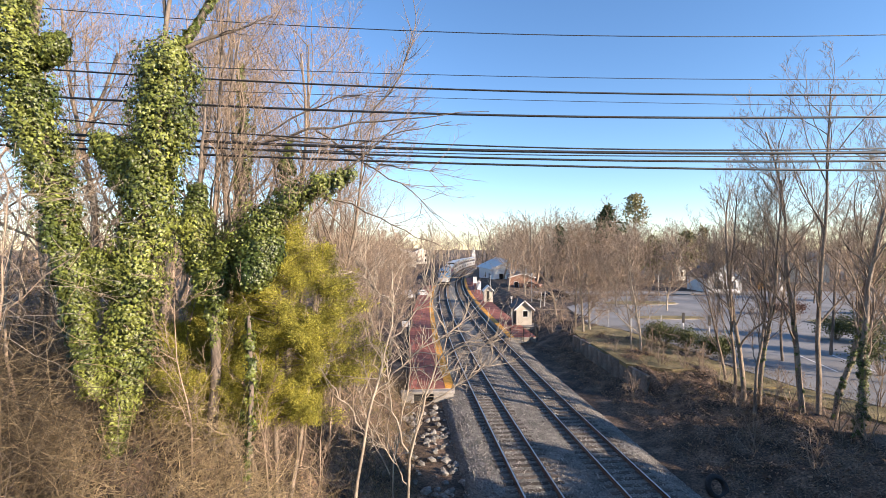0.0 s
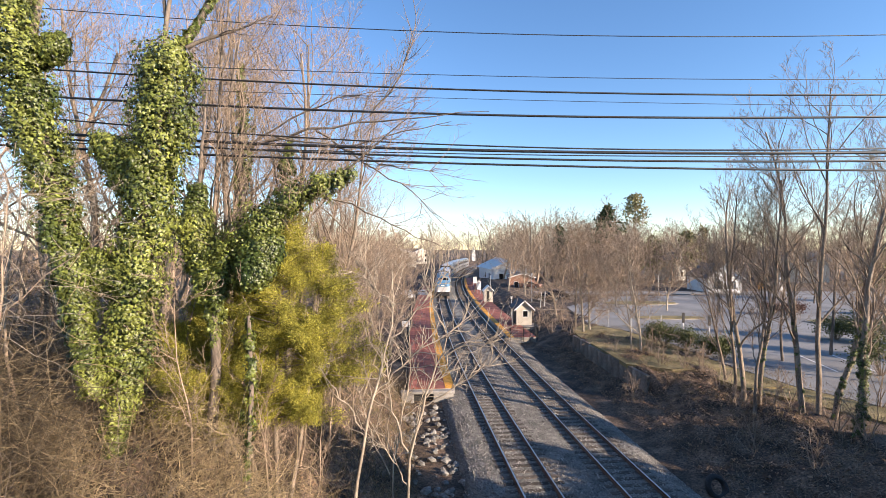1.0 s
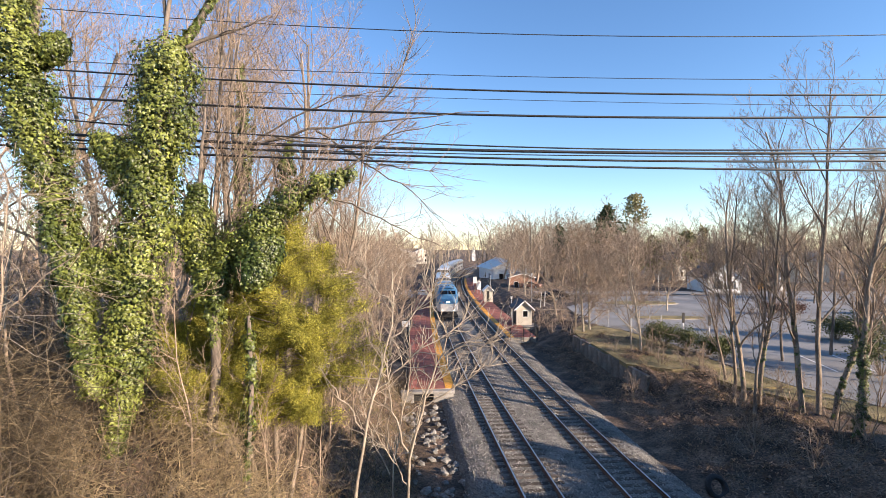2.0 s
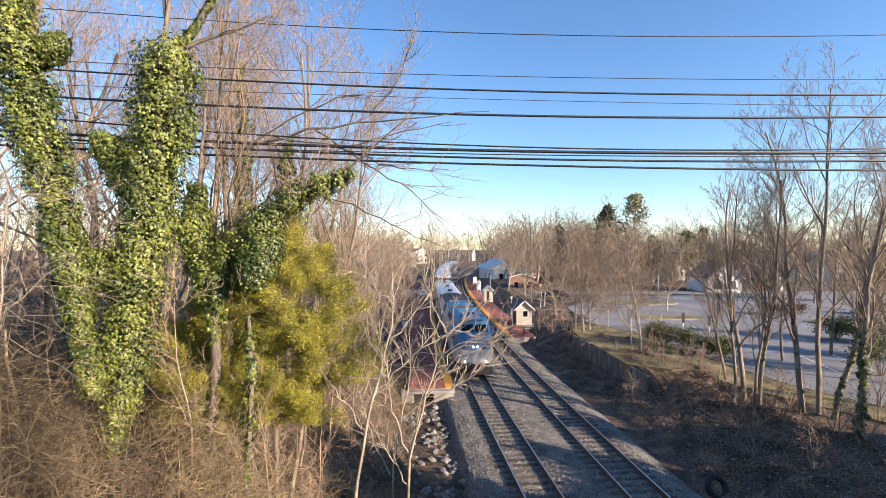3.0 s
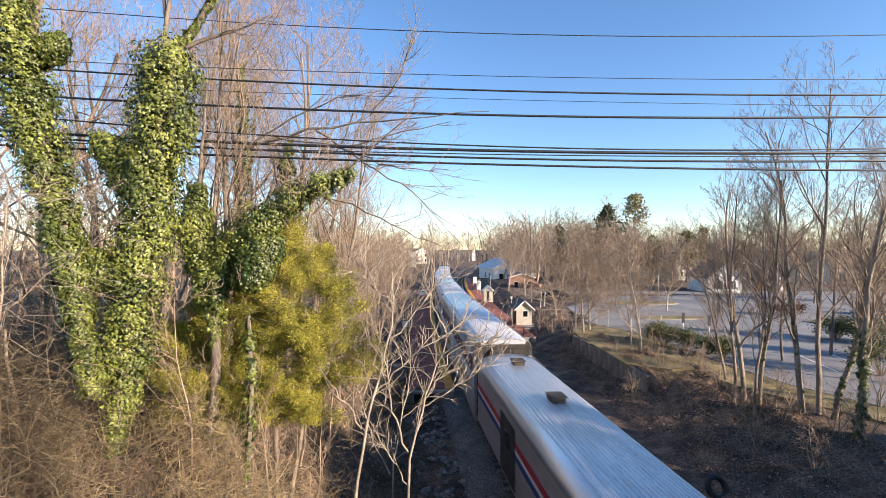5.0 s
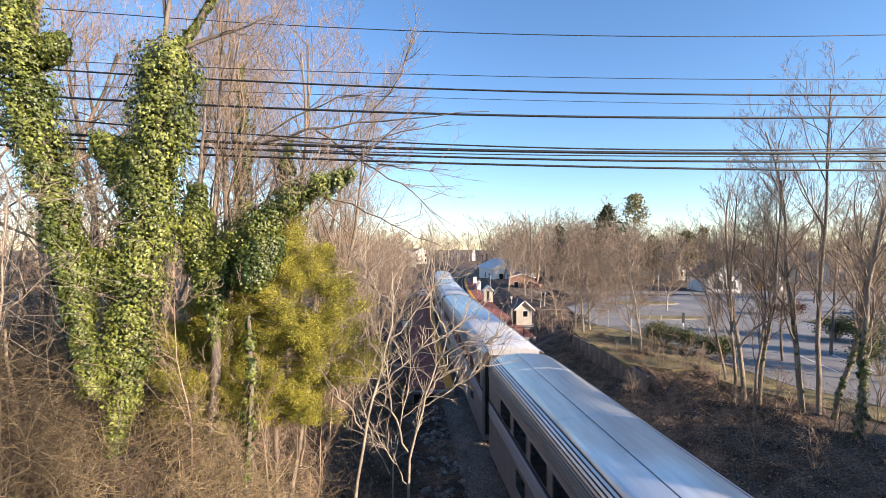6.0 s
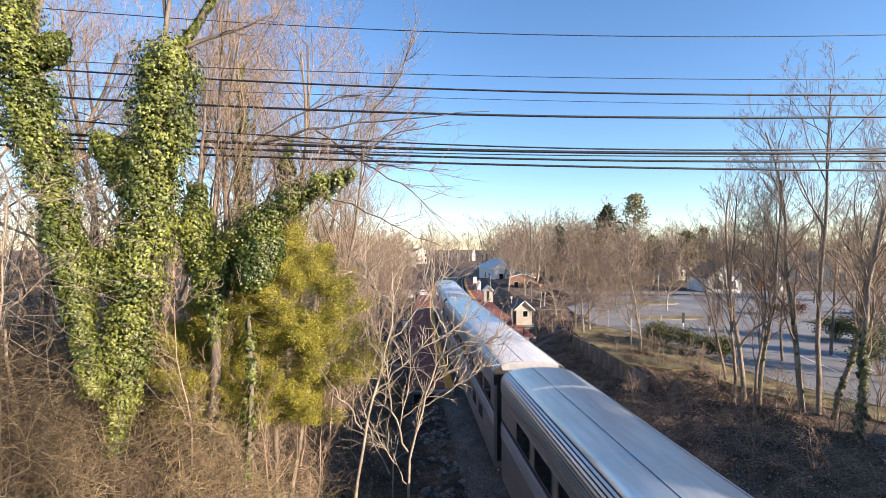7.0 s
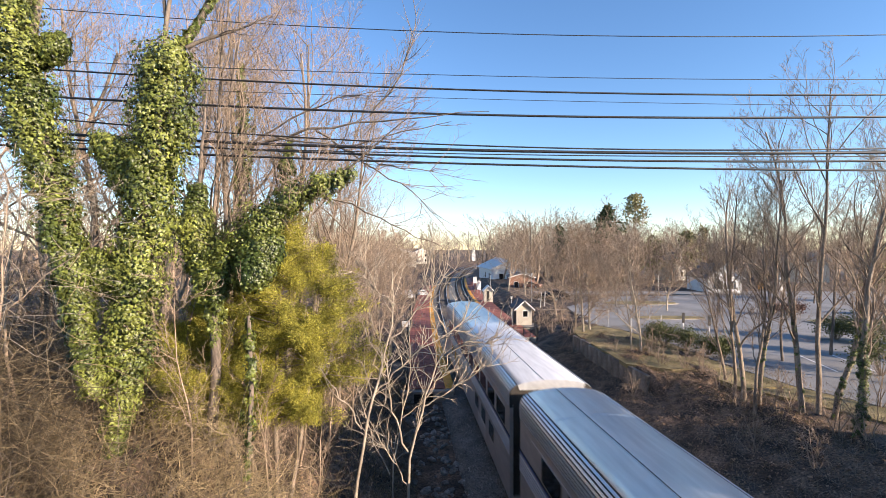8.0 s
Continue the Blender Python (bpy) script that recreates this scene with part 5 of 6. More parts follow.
# ---- far woods ----
def winter_templates(count, seed, kids):
    """A few bare trees one metre high: stem and limbs as tubes, the finest twigs as slivers."""
    out = []
    cfg = {**BARE, "depth": 3, "kids": kids, "pts": (5, 3, 3, 2), "ratio": (0.48, 0.5, 0.55), "rmin": 0.0011, "angle": (0.4, 0.95), "wander": 0.12, "bare": 0.16, "lift": 0.3}
    for c in range(count):
        rnd = np.random.default_rng(seed + c)
        polys = []
        grow(polys, np.zeros(3), np.array([rnd.normal(0, 0.05), rnd.normal(0, 0.05), 1.0]), 0.95, 0.013, 0, cfg, rnd)
        v, q = tubes([(p, r) for p, r, d in polys if d < 3], 3)
        tw = np.concatenate([p for p, r, d in polys if d == 3])
        a, b = tw[:, 0], tw[:, -1]
        side = np.cross(b - a, rnd.normal(0, 1, a.shape))
        side /= np.linalg.norm(side, axis=1)[:, None] + 1e-9
        tv = np.stack([a - side * 0.0014, a + side * 0.0014, b + (b - a) * 0.3], 1).reshape(-1, 3)
        out.append((v, q, tv))
    return out


WINTER = winter_templates(6, 820, (12, 6, 7, 0))
WINTER_FAR = winter_templates(5, 840, (10, 5, 5, 0))


def woods(name, label, spots, hgt, seed, material="woods"):
    """Leafless far trees, each with its stem, limbs and twigs, no two of one size and turn."""
    rnd = np.random.default_rng(seed)
    V, Q, T, base = [], [], [], 0
    for x, y in spots:
        stock = WINTER if y < 150 else WINTER_FAR
        tv, tq, sl = stock[int(rnd.integers(0, len(stock)))]
        h, w, a = rnd.uniform(0.6, 1.12) * hgt, rnd.uniform(1.15, 1.75), rnd.uniform(0, 6.283)
        c, sn = math.cos(a) * h * w, math.sin(a) * h * w
        m = np.array([[c, -sn, 0], [sn, c, 0], [0, 0, h]])
        o = np.array([x, y, on_ground(x, y) - 0.3])
        V += [tv @ m.T + o, sl @ m.T + o]
        Q.append(tq + base)
        T.append(np.arange(len(sl)).reshape(-1, 3) + base + len(tv))
        base += len(tv) + len(sl)
    tagged(new(name, fast_mesh(name, np.concatenate(V), np.concatenate(Q), M[material], tris=np.concatenate(T))), label, "woods", kind="stuff")


def strip(seed, n, x0, x1, y0, y1, clear=0.0):
    r = np.random.default_rng(seed)
    y = r.uniform(y0, y1, n)
    x = r.uniform(x0, x1, n)
    if clear:
        x = np.where(np.abs(x - line_x(y) - 2) < clear, line_x(y) + 2 + np.sign(x - line_x(y) - 2) * (clear + r.uniform(0, 6, n)), x)
    return np.stack([x, y], -1)


woods("far_woods", "brown leafless woods beyond the car park", np.concatenate([strip(1, 130, 34, 130, 104, 150), strip(2, 90, 120, 230, 70, 150), strip(3, 60, 16, 48, 100, 160)]), 14.0, 301)
woods("far_woods", "brown leafless woods along the railway", np.concatenate([strip(4, 130, -60, 150, 190, 330, 11), strip(5, 60, 16, 60, 150, 220), strip(8, 130, -120, 260, 330, 520, 10)]), 20, 302)
woods("far_woods", "sunlit leafless thicket west of the platform", np.concatenate([strip(6, 70, -60, -9, 45, 120), strip(7, 110, -170, -14, 90, 230), strip(9, 40, -60, -25, 24, 60)]), 12.5, 303, "bark_red")


# evergreens; an unseen belt beside the road is added to shade the cutting
def evergreen(x, y, h, wide, seed, label, material="conifer", group="evergreens", low=0.05, size=(0.25, 0.6), tufts=3200, power=0.8):
    rnd = np.random.default_rng(seed)
    t = thing("evergreen_tree", label, "tree", group=group)
    z = on_ground(x, y) - 0.2
    tr = trail([(x, y, z), (x + 0.1, y, z + h * 0.5), (x, y, z + h)], 10)
    v, q = tubes([(tr, np.linspace(0.03 * h * 0.5, 0.02, 10))], 8)
    part("trunk", fast_mesh("trunk", v, q, M["bark"], smooth=True), None, t)
    nb = 90
    f = rnd.uniform(low, 0.99, nb)
    a = rnd.uniform(0, 6.283, nb)
    reach = wide * (1 - f) ** power * rnd.uniform(0.6, 1.15, nb) + 0.15
    k = rnd.integers(0, nb, tufts)
    u = rnd.uniform(0.1, 1.0, tufts) ** 0.7
    P = np.stack([x + np.cos(a[k]) * reach[k] * u, y + np.sin(a[k]) * reach[k] * u, z + h * f[k] - 0.12 * reach[k] * u], -1) + rnd.normal(0, 0.035 * h ** 0.7, (tufts, 3))
    shape = SPRIG * np.array([2.6, 1, 1])
    v, tt = scatter(shape, SPRIG_T, P, rnd.normal(0, 1, (tufts, 3)) + np.array([0, 0, 0.6]), rnd.uniform(*size, tufts), rnd, droop=0.3)
    tagged(part("foliage", fast_mesh("foliage", v, None, M[material], tris=tt), None, t), kind="stuff")


# added belt outside the view, only there to throw shade over the cutting
for k in range(10):
    r = random.Random(900 + k)
    evergreen(25.5 + r.uniform(-0.8, 1.2), -2.0 + k * 1.95 + r.uniform(-0.4, 0.4), r.uniform(5.4, 7.2) - (0.12 * k if k < 7 else 1.5), 2.2, 900 + k, "unseen dense evergreen added to shade the cutting", size=(0.4, 0.8), tufts=2600, power=0.5)
# two more added out of view to lay shade across the car park
for k in range(2):
    r = random.Random(950 + k)
    evergreen(52 + r.uniform(-1.5, 1.5), 24 + k * 8.0 + r.uniform(-0.8, 0.8), r.uniform(8.0, 10.5), 2.6, 950 + k, "unseen dense evergreen added to shade the car park", size=(0.5, 0.9), tufts=1800, power=0.5)


# ---- overhead cables ----
def cable(a, b, c, r, label):
    """A sagging cable through three directions at one depth, carried on to both sides."""
    dep = 11.8
    us = np.array([100.0, 784.0, 1568.0])
    k = np.polyfit(us, np.array([a, b, c], float), 2)
    u = np.linspace(-900, 2700, 60)
    v = np.polyval(k, u)
    pts = np.array([at(uu, vv, dep) for uu, vv in zip(u, v)])
    vv, q = tubes([(pts, np.full(60, r * 1.15))], 8)
    tagged(new("overhead_cable", fast_mesh("overhead_cable", vv, q, M["cable"], smooth=True)), label, "cable", group="overhead cables")


for a, b, c, r in ((17, 57, 62, 0.010), (108, 133, 141, 0.008), (124, 158, 168, 0.021), (150, 174, 188, 0.006), (172, 202, 207, 0.026), (211, 256, 263, 0.017), (237, 265, 270, 0.034), (246, 278, 285, 0.024), (262, 289, 302, 0.024), (252, 272, 277, 0.012)):
    cable(a, b, c, r, "thick black bundled cable strung over the cutting" if r > 0.02 else "thin black wire strung over the cutting")


# ---- ditches, culvert, retaining wall ----
def ditch_water(name, off0, off1, s0, s1, z, label):
    rnd = np.random.default_rng(int(s0 * 7))
    ss = np.arange(s0, s1 + 0.01, 0.5)
    V = []
    for i, s in enumerate(ss):
        e = 0.15 * math.sin(s * 1.7) + rnd.uniform(-0.08, 0.08)
        taper = min(1.0, i * 0.4, (len(ss) - 1 - i) * 0.4) + 0.05
        m = (off0 + off1) / 2 + 0.2 * math.sin(s * 0.9)
        for zz in (z - 0.12, z):
            x, y, a = way(s, m - (off1 - off0) / 2 * taper + e)
            V.append((x, y, zz))
            x, y, a = way(s, m + (off1 - off0) / 2 * taper + e)
            V.append((x, y, zz))
    q = []
    for i in range(len(ss) - 1):
        b = i * 4
        q += [[b + 2, b + 3, b + 7, b + 6], [b, b + 4, b + 5, b + 1], [b, b + 2, b + 6, b + 4], [b + 1, b + 5, b + 7, b + 3]]
    q += [[0, 1, 3, 2], [len(V) - 4, len(V) - 2, len(V) - 1, len(V) - 3]]
    tagged(new(name, fast_mesh(name, V, q, M["water"])), label, "water", kind="structure")


ditch_water("water", -4.7, -3.6, 16, 29.6, -0.78, "shallow dark water in the stony ditch")
ditch_water("water", TD + 2.85, TD + 3.2, 24.5, 31.5, -0.64, "narrow pool in the trackside ditch")
ditch_water("water", TD + 2.85, TD + 3.3, 18.2, 21.5, -0.64, "small pool of water in the ditch")


def rock_shapes(n, seed):
    out = []
    for k in range(n):
        r = random.Random(seed + k)
        bm = bmesh.new()
        bmesh.ops.create_icosphere(bm, subdivisions=1, radius=0.5)
        for v in bm.verts:
            v.co *= r.uniform(0.7, 1.15)
            v.co.z *= 0.62
        me = bpy.data.meshes.new("rock")
        bm.to_mesh(me)
        bm.free()
        me.materials.append(M["rock"])
        out.append(me)
    return out


M["rock"] = mat("ditch_rock", (0.09, 0.083, 0.073), (0.33, 0.31, 0.275), 2.5, 0.85, 0, 0.5, 18, objrand=0.4, fine=0.25)
ROCKS = rock_shapes(6, 50)
rr = random.Random(5)
for k in range(170):
    s = rr.uniform(16, 30)
    side = rr.choice((-3.05, -3.3, -3.5, -4.9, -5.2, -4.0))
    off = side + rr.gauss(0, 0.22)
    x, y, a = way(s, off)
    ob = tagged(new("rock", rr.choice(ROCKS)), "grey broken rock beside the ditch", "rock", group="ditch rocks")
    sc = rr.uniform(0.18, 0.55) * (0.7 if off > -3.4 else 1)
    ob.matrix_basis = pose(x, y, max(on_ground(x, y), -0.95 if off < -3.2 else -0.8) + 0.1 * sc, rr.uniform(-20, 20), rr.uniform(-20, 20), rr.uniform(0, 360)) @ Matrix.Diagonal((sc, sc * rr.uniform(0.7, 1.2), sc, 1))


def gravel():
    """Loose stones over the ballast near the bridge."""
    rnd = np.random.default_rng(61)
    n = 34000
    y = 13 + rnd.uniform(0, 1, n) ** 1.4 * 34
    d = rnd.uniform(-3.0, 7.0, n)
    x = d + line_x(y)
    z = np.interp(d, [-3.3, -2.5, -1.7, 5.8, 6.6, 7.1], [-0.95, -0.30, -0.19, -0.19, -0.42, -0.95])
    keep = np.ones(n, bool)
    for c in (0.0, TD):
        keep &= (np.abs(np.abs(d - c) - 0.75) > 0.09)
    x, y, z = x[keep], y[keep], z[keep]
    n = len(x)
    shape = np.array([(0.5, 0, 0), (0, 0.5, 0), (-0.5, 0, 0), (0, -0.5, 0), (0, 0, 0.42), (0, 0, -0.3)])
    tri = np.array([(0, 1, 4), (1, 2, 4), (2, 3, 4), (3, 0, 4), (1, 0, 5), (2, 1, 5), (3, 2, 5), (0, 3, 5)])
    v, t = scatter(shape, tri, np.stack([x, y, z + 0.01], -1), rnd.normal(0, 0.5, (n, 3)) + np.array([0, 0, 1.0]), rnd.uniform(0.04, 0.105, n), rnd)
    v = v + rnd.normal(0, 0.006, v.shape)
    tagged(new("gravel", fast_mesh("gravel", v, None, M["stone"], tris=t)), "loose grey crushed stones on the track bed", "gravel", kind="stuff")


gravel()


def culvert():
    c = thing("culvert", "concrete culvert headwall under the platform end", "culvert", kind="structure")
    x, y, a = way(31.0, -4.1)
    c.matrix_basis = pose(x, y, 0, 0, 0, -math.degrees(a))
    part("headwall", blk(-1.5, -0.65, -0.3, 0.1, -1.3, -0.02, 0.03), M["concrete"], c)
    part("headwall", blk(0.65, 2.0, -0.3, 0.1, -1.3, -0.02, 0.03), M["concrete"], c)
    part("lintel", blk(-1.55, 2.05, -0.34, 0.12, -0.02, 0.16, 0.03), M["concrete"], c)
    # flat black sheet in place of the shaded hollow
    part("mouth_shade", blk(-0.75, 0.75, 0.06, 0.14, -1.3, -0.02), M["black"], c, "black panel standing for the shade in the culvert mouth")


culvert()


def retaining_wall():
    w = thing("retaining_wall", "low weathered concrete retaining wall under the lawn", "wall", kind="structure")
    s = 29.6
    r = random.Random(3)
    while s < 42.6:
        L = 2.0
        x, y, a = way(s + L / 2, TD + 6.85)
        ob = part("wall_panel", blk(-0.14, 0.14, -L / 2 + 0.012, L / 2 - 0.012, -0.9, LOT_Z + 0.08 + r.uniform(-0.16, 0.03), 0.025), M["old_concrete"], w)
        ob.matrix_basis = pose(x, y, 0, 0, r.uniform(-1.5, 1.5), -math.degrees(a))
        s += L


retaining_wall()


def tyre(x, y):
    t = thing("old_tyre", "old black tyre lying in leaves on the bank", "tyre")
    bm = bmesh.new()
    R, r = 0.40, 0.13
    rows = []
    for i in range(28):
        a = i / 28 * 2 * math.pi
        rows.append([bm.verts.new(((R + r * math.cos(b) * 0.9) * math.cos(a), (R + r * math.cos(b) * 0.9) * math.sin(a), r * 1.1 * math.sin(b))) for b in [k / 10 * 2 * math.pi for k in range(10)]])
    for i in range(28):
        for k in range(10):
            bm.faces.new((rows[i][k], rows[(i + 1) % 28][k], rows[(i + 1) % 28][(k + 1) % 10], rows[i][(k + 1) % 10]))
    part("tread", bm, M["black"], t)
    t.matrix_basis = pose(x, y, on_ground(x, y) + 0.28, 62, 0, 12)


tyre(11.5, 19.0)


# ---- station buildings ----
def gable_house(name, label, category, m, w, l, wall_h, rise, wall, roof, over=0.3, openings=(), group=""):
    """A gabled building: the gable faces -y; walls, two roof slopes, openings as (side, u, z0, w, h, kind)."""
    t = thing(name, label, category, m, group)
    th = 0.15
    g = [(-w / 2, -0.3), (w / 2, -0.3), (w / 2, wall_h), (0, wall_h + rise), (-w / 2, wall_h)]
    part("front_wall", prism(bmesh.new(), g, -l / 2, -l / 2 + th), M[wall], t)
    part("back_wall", prism(bmesh.new(), g, l / 2 - th, l / 2), M[wall], t)
    part("side_wall", blk(-w / 2, -w / 2 + th, -l / 2 + th, l / 2 - th, -0.3, wall_h), M[wall], t)
    part("side_wall", blk(w / 2 - th, w / 2, -l / 2 + th, l / 2 - th, -0.3, wall_h), M[wall], t)
    k = rise / (w / 2)
    for sx in (-1, 1):
        o = [(0, wall_h + rise + 0.02), (sx * (w / 2 + over), wall_h - k * over + 0.02), (sx * (w / 2 + over), wall_h - k * over + 0.14), (0, wall_h + rise + 0.15)]
        rf = part("roof", prism(bmesh.new(), o, -l / 2 - over, l / 2 + over), M[roof], t)
        o = [(0, wall_h + rise - 0.06), (sx * (w / 2 + over), wall_h - k * over - 0.06), (sx * (w / 2 + over), wall_h - k * over + 0.13), (0, wall_h + rise + 0.13)]
        part("bargeboard", prism(bmesh.new(), o, -l / 2 - over - 0.04, -l / 2 - over), M["paint_white"], rf)
    for side, u, z0, ow, oh, kind in openings:
        if side == "front":
            b = (u - ow / 2, u + ow / 2, -l / 2 - 0.03, -l / 2 + 0.02, z0, z0 + oh)
            fr = (u - ow / 2 - 0.08, u + ow / 2 + 0.08, -l / 2 - 0.02, -l / 2 + 0.015, z0 - 0.08, z0 + oh + 0.08)
            sh = [(u - ow / 2 - 0.48, u - ow / 2 - 0.1), (u + ow / 2 + 0.1, u + ow / 2 + 0.48)]
        else:
            sgn = -1 if side == "west" else 1
            xa, xb = sorted((sgn * w / 2 + sgn * 0.03, sgn * w / 2 - sgn * 0.02))
            b = (xa, xb, u - ow / 2, u + ow / 2, z0, z0 + oh)
            xa, xb = sorted((sgn * w / 2 + sgn * 0.02, sgn * w / 2 - sgn * 0.015))
            fr = (xa, xb, u - ow / 2 - 0.08, u + ow / 2 + 0.08, z0 - 0.08, z0 + oh + 0.08)
            sh = []
        if kind == "opening":
            # no hole is cut: a black panel paints the shaded inside
            part("doorway", blk(*b), M["black"], t, "black panel standing for the shade inside an open doorway")
            continue
        wd = part("door" if kind == "door" else "window", blk(*fr), M["paint_white"], t)
        part("pane", blk(*b), M["glass"], wd)
        if kind == "shutters":
            for s0, s1 in sh:
                part("shutter", blk(s0, s1, -l / 2 - 0.04, -l / 2 + 0.01, z0, z0 + oh, 0.01), M["shingle"], wd, "dark shutter")
    return t


def railward(s, off, z=0.0, turn=0.0):
    x, y, a = way(s, off)
    return pose(x, y, z, 0, 0, -math.degrees(a) + turn)


part("pad", blk(-0.8, 1.5, -3.0, 3.0, -0.7, 0.21, 0.02), M["concrete"], thing("platform_pad", "concrete pad behind the paved platform", "paving", railward(57.5, 9.4), kind="structure"))
gable_house("platform_shelter", "cream platform shelter with a dark shingled gable roof", "shelter", railward(57.5, 9.0, 0.22), 1.9, 3.0, 2.15, 0.85, "cream", "shingle", 0.35,
            [("front", 0.15, 1.05, 0.55, 0.7, "window"), ("west", -0.4, 0.05, 1.6, 1.95, "opening")], "platform shelters")
gable_house("platform_shelter", "small cream platform shelter with a gable roof", "shelter", railward(82, 8.0, 0.22), 1.5, 1.7, 2.1, 0.7, "cream", "pale_roof", 0.25,
            [("front", -0.1, 0.05, 0.5, 1.9, "opening")], "platform shelters")
gable_house("station_building", "long pale station building with a light metal roof", "building", railward(140, 17.5, 0.2, 8), 11, 22, 4.0, 2.6, "paint_white", "pale_roof", 0.8,
            [("front", -3, 0.8, 1.2, 1.7, "window"), ("front", 0, 0.1, 1.2, 2.2, "door"), ("front", 3, 0.8, 1.2, 1.7, "window"), ("west", -6, 0.8, 1.2, 1.7, "window"), ("west", 0, 0.8, 1.2, 1.7, "window")])
gable_house("brick_building", "red-brown brick building behind the station trees", "building", pose(17.8, 104, 0.2, 0, 0, -4), 5.5, 8, 3.2, 0.8, "brickwall", "shingle", 0.3,
            [("front", -1.3, 1.0, 0.9, 1.2, "window"), ("front", 1.2, 0.1, 0.9, 2.0, "door")])
hx, hy = (1262 - 784) / 800 * 92, 92
gable_house("white_house", "white cottage with a grey roof and dark shutters", "house", pose(hx, hy, LOT_Z - 0.2, 0, 0, -3), 6.3, 8.5, 3.2, 2.5, "paint_white", "shingle", 0.4,
            [("front", -1.25, 0.9, 0.7, 1.5, "shutters"), ("front", 1.25, 0.9, 0.7, 1.5, "shutters"), ("front", 0.0, 0.9, 0.4, 1.2, "window"), ("east", -2, 1.0, 0.9, 1.3, "window"), ("east", 1.5, 1.0, 0.9, 1.3, "window")])
for u, dep, w, l, seed, lab in ((700, 190, 16, 9, 1, "pale flat building among the western trees"), (1185, 128, 9, 10, 2, "grey house behind the bare woods"), (735, 230, 12, 9, 3, "pale house among the western trees"), (1420, 118, 10, 9, 4, "grey-roofed house behind the bare trees")):
    x, y = at_ground(u, dep)
    gable_house("distant_house", lab, "house", pose(x, y, on_ground(x, y), 0, 0, 15 * seed), w, l, 5.5, 2.0, "cream", "shingle", 0.4,
                [("front", -w * 0.25, 1.0, 1.0, 1.4, "window"), ("front", w * 0.25, 1.0, 1.0, 1.4, "window"), ("front", -w * 0.25, 3.6, 1.0, 1.2, "window"), ("front", w * 0.25, 3.6, 1.0, 1.2, "window")], "distant houses")


def steeple(x, y):
    t = thing("steeple", "white church steeple above the far trees", "steeple", pose(x, y, on_ground(x, y)))
    part("tower", blk(-1.3, 1.3, -1.3, 1.3, -0.5, 6.5, 0.05), M["paint_white"], t)
    part("spire", cyl(bmesh.new(), (0, 0, 6.5), (0, 0, 10.5), 1.3, 0.05, 8), M["paint_white"], t)


steeple((838 - 784) / 800 * 330, 330)


# ---- posts, lamps, signs ----
def lamp_post(x, y, h, label="slim grey lamp post with a lantern head"):
    z = on_ground(x, y)
    t = thing("street_lamp", label, "lamp post", pose(x, y, z), "lamp posts")
    part("base", cyl(bmesh.new(), (0, 0, -0.2), (0, 0, 0.35), 0.12, 0.09, 12), M["galv"], t)
    part("pole", cyl(bmesh.new(), (0, 0, 0.35), (0, 0, h - 0.4), 0.055, 0.04, 10), M["galv"], t)
    part("lantern", cyl(bmesh.new(), (0, 0, h - 0.4), (0, 0, h), 0.10, 0.17, 8), M["paint_white"], t)
    part("cap", cyl(bmesh.new(), (0, 0, h), (0, 0, h + 0.14), 0.21, 0.04, 8), M["black"], t)


for u, dep, h in ((941, 72, 4.6), (1165, 76, 4.2), (1130, 84, 4.0), (1380, 88, 3.0), (868, 98, 4.0), (905, 62, 3.6)):
    x, y = at_ground(u, dep)
    lamp_post(x, y, h)


def post(x, y, h, label, cap="paint_white", dark=0.0, r=0.04, lean=0.0):
    z = on_ground(x, y)
    t = thing("post", label, "post", pose(x, y, z, 0, lean, 0), "posts along the car park")
    part("shaft", cyl(bmesh.new(), (0, 0, -0.2), (0, 0, h), r, r, 8), M["galv" if not dark else "paint_white"], t)
    if dark:
        part("sign", blk(-0.13, 0.13, -0.06, 0.0, h * 0.52, h + 0.06, 0.01), M["black"], t, "dark narrow sign plate")


for u, dep, h in ((1055, 51.0, 2.4), (1076, 49.0, 2.4), (1117, 46.0, 2.5), (1150, 47.0, 2.4), (1170, 50, 1.2)):
    x, y = at_ground(u, dep)
    post(x, y, h, "thin grey metal fence post at the car park")
for u, dep, h in ((1209, 45.5, 2.0), (1255, 44.0, 2.0)):
    x, y = at_ground(u, dep)
    post(x, y, h, "white marker post with a dark plate", dark=1, r=0.05)
for u, dep, lean in ((956, 66, 5), (963, 67, 4)):
    x, y = at_ground(u, dep)
    post(x, y, 2.3, "pale leaning post beside the platform", lean=lean, r=0.07)


def sign(x, y, h, w, ht, label, material, z=None):
    t = thing("sign", label, "sign", pose(x, y, on_ground(x, y) if z is None else z), "station signs")
    for sx in (-w * 0.4, w * 0.4):
        part("leg", cyl(bmesh.new(), (sx, 0, -0.1), (sx, 0, h), 0.035, sides=8), M["galv"], t)
    part("panel", blk(-w / 2, w / 2, -0.05, -0.02, h - ht, h, 0.01), M[material], t)


for s, off, h, w, ht, lab in ((96, 7.6, 2.6, 0.9, 1.8, "white station notice panel on legs"), (112, 7.8, 2.6, 0.9, 1.6, "white station notice panel on legs"), (104, 8.2, 2.2, 0.6, 0.9, "small white notice panel on legs")):
    x, y, a = way(s, off)
    sign(x, y, h, w, ht, lab, "paint_white", 0.22)
x, y, a = way(90, 9.0)
sign(x, y, 1.2, 0.5, 1.0, "yellow box on the platform", "yellow", 0.22)
x, y, a = way(54, -5.6)
sign(x, y, 1.6, 1.0, 0.7, "pale sign board beside the western platform", "paint_white")
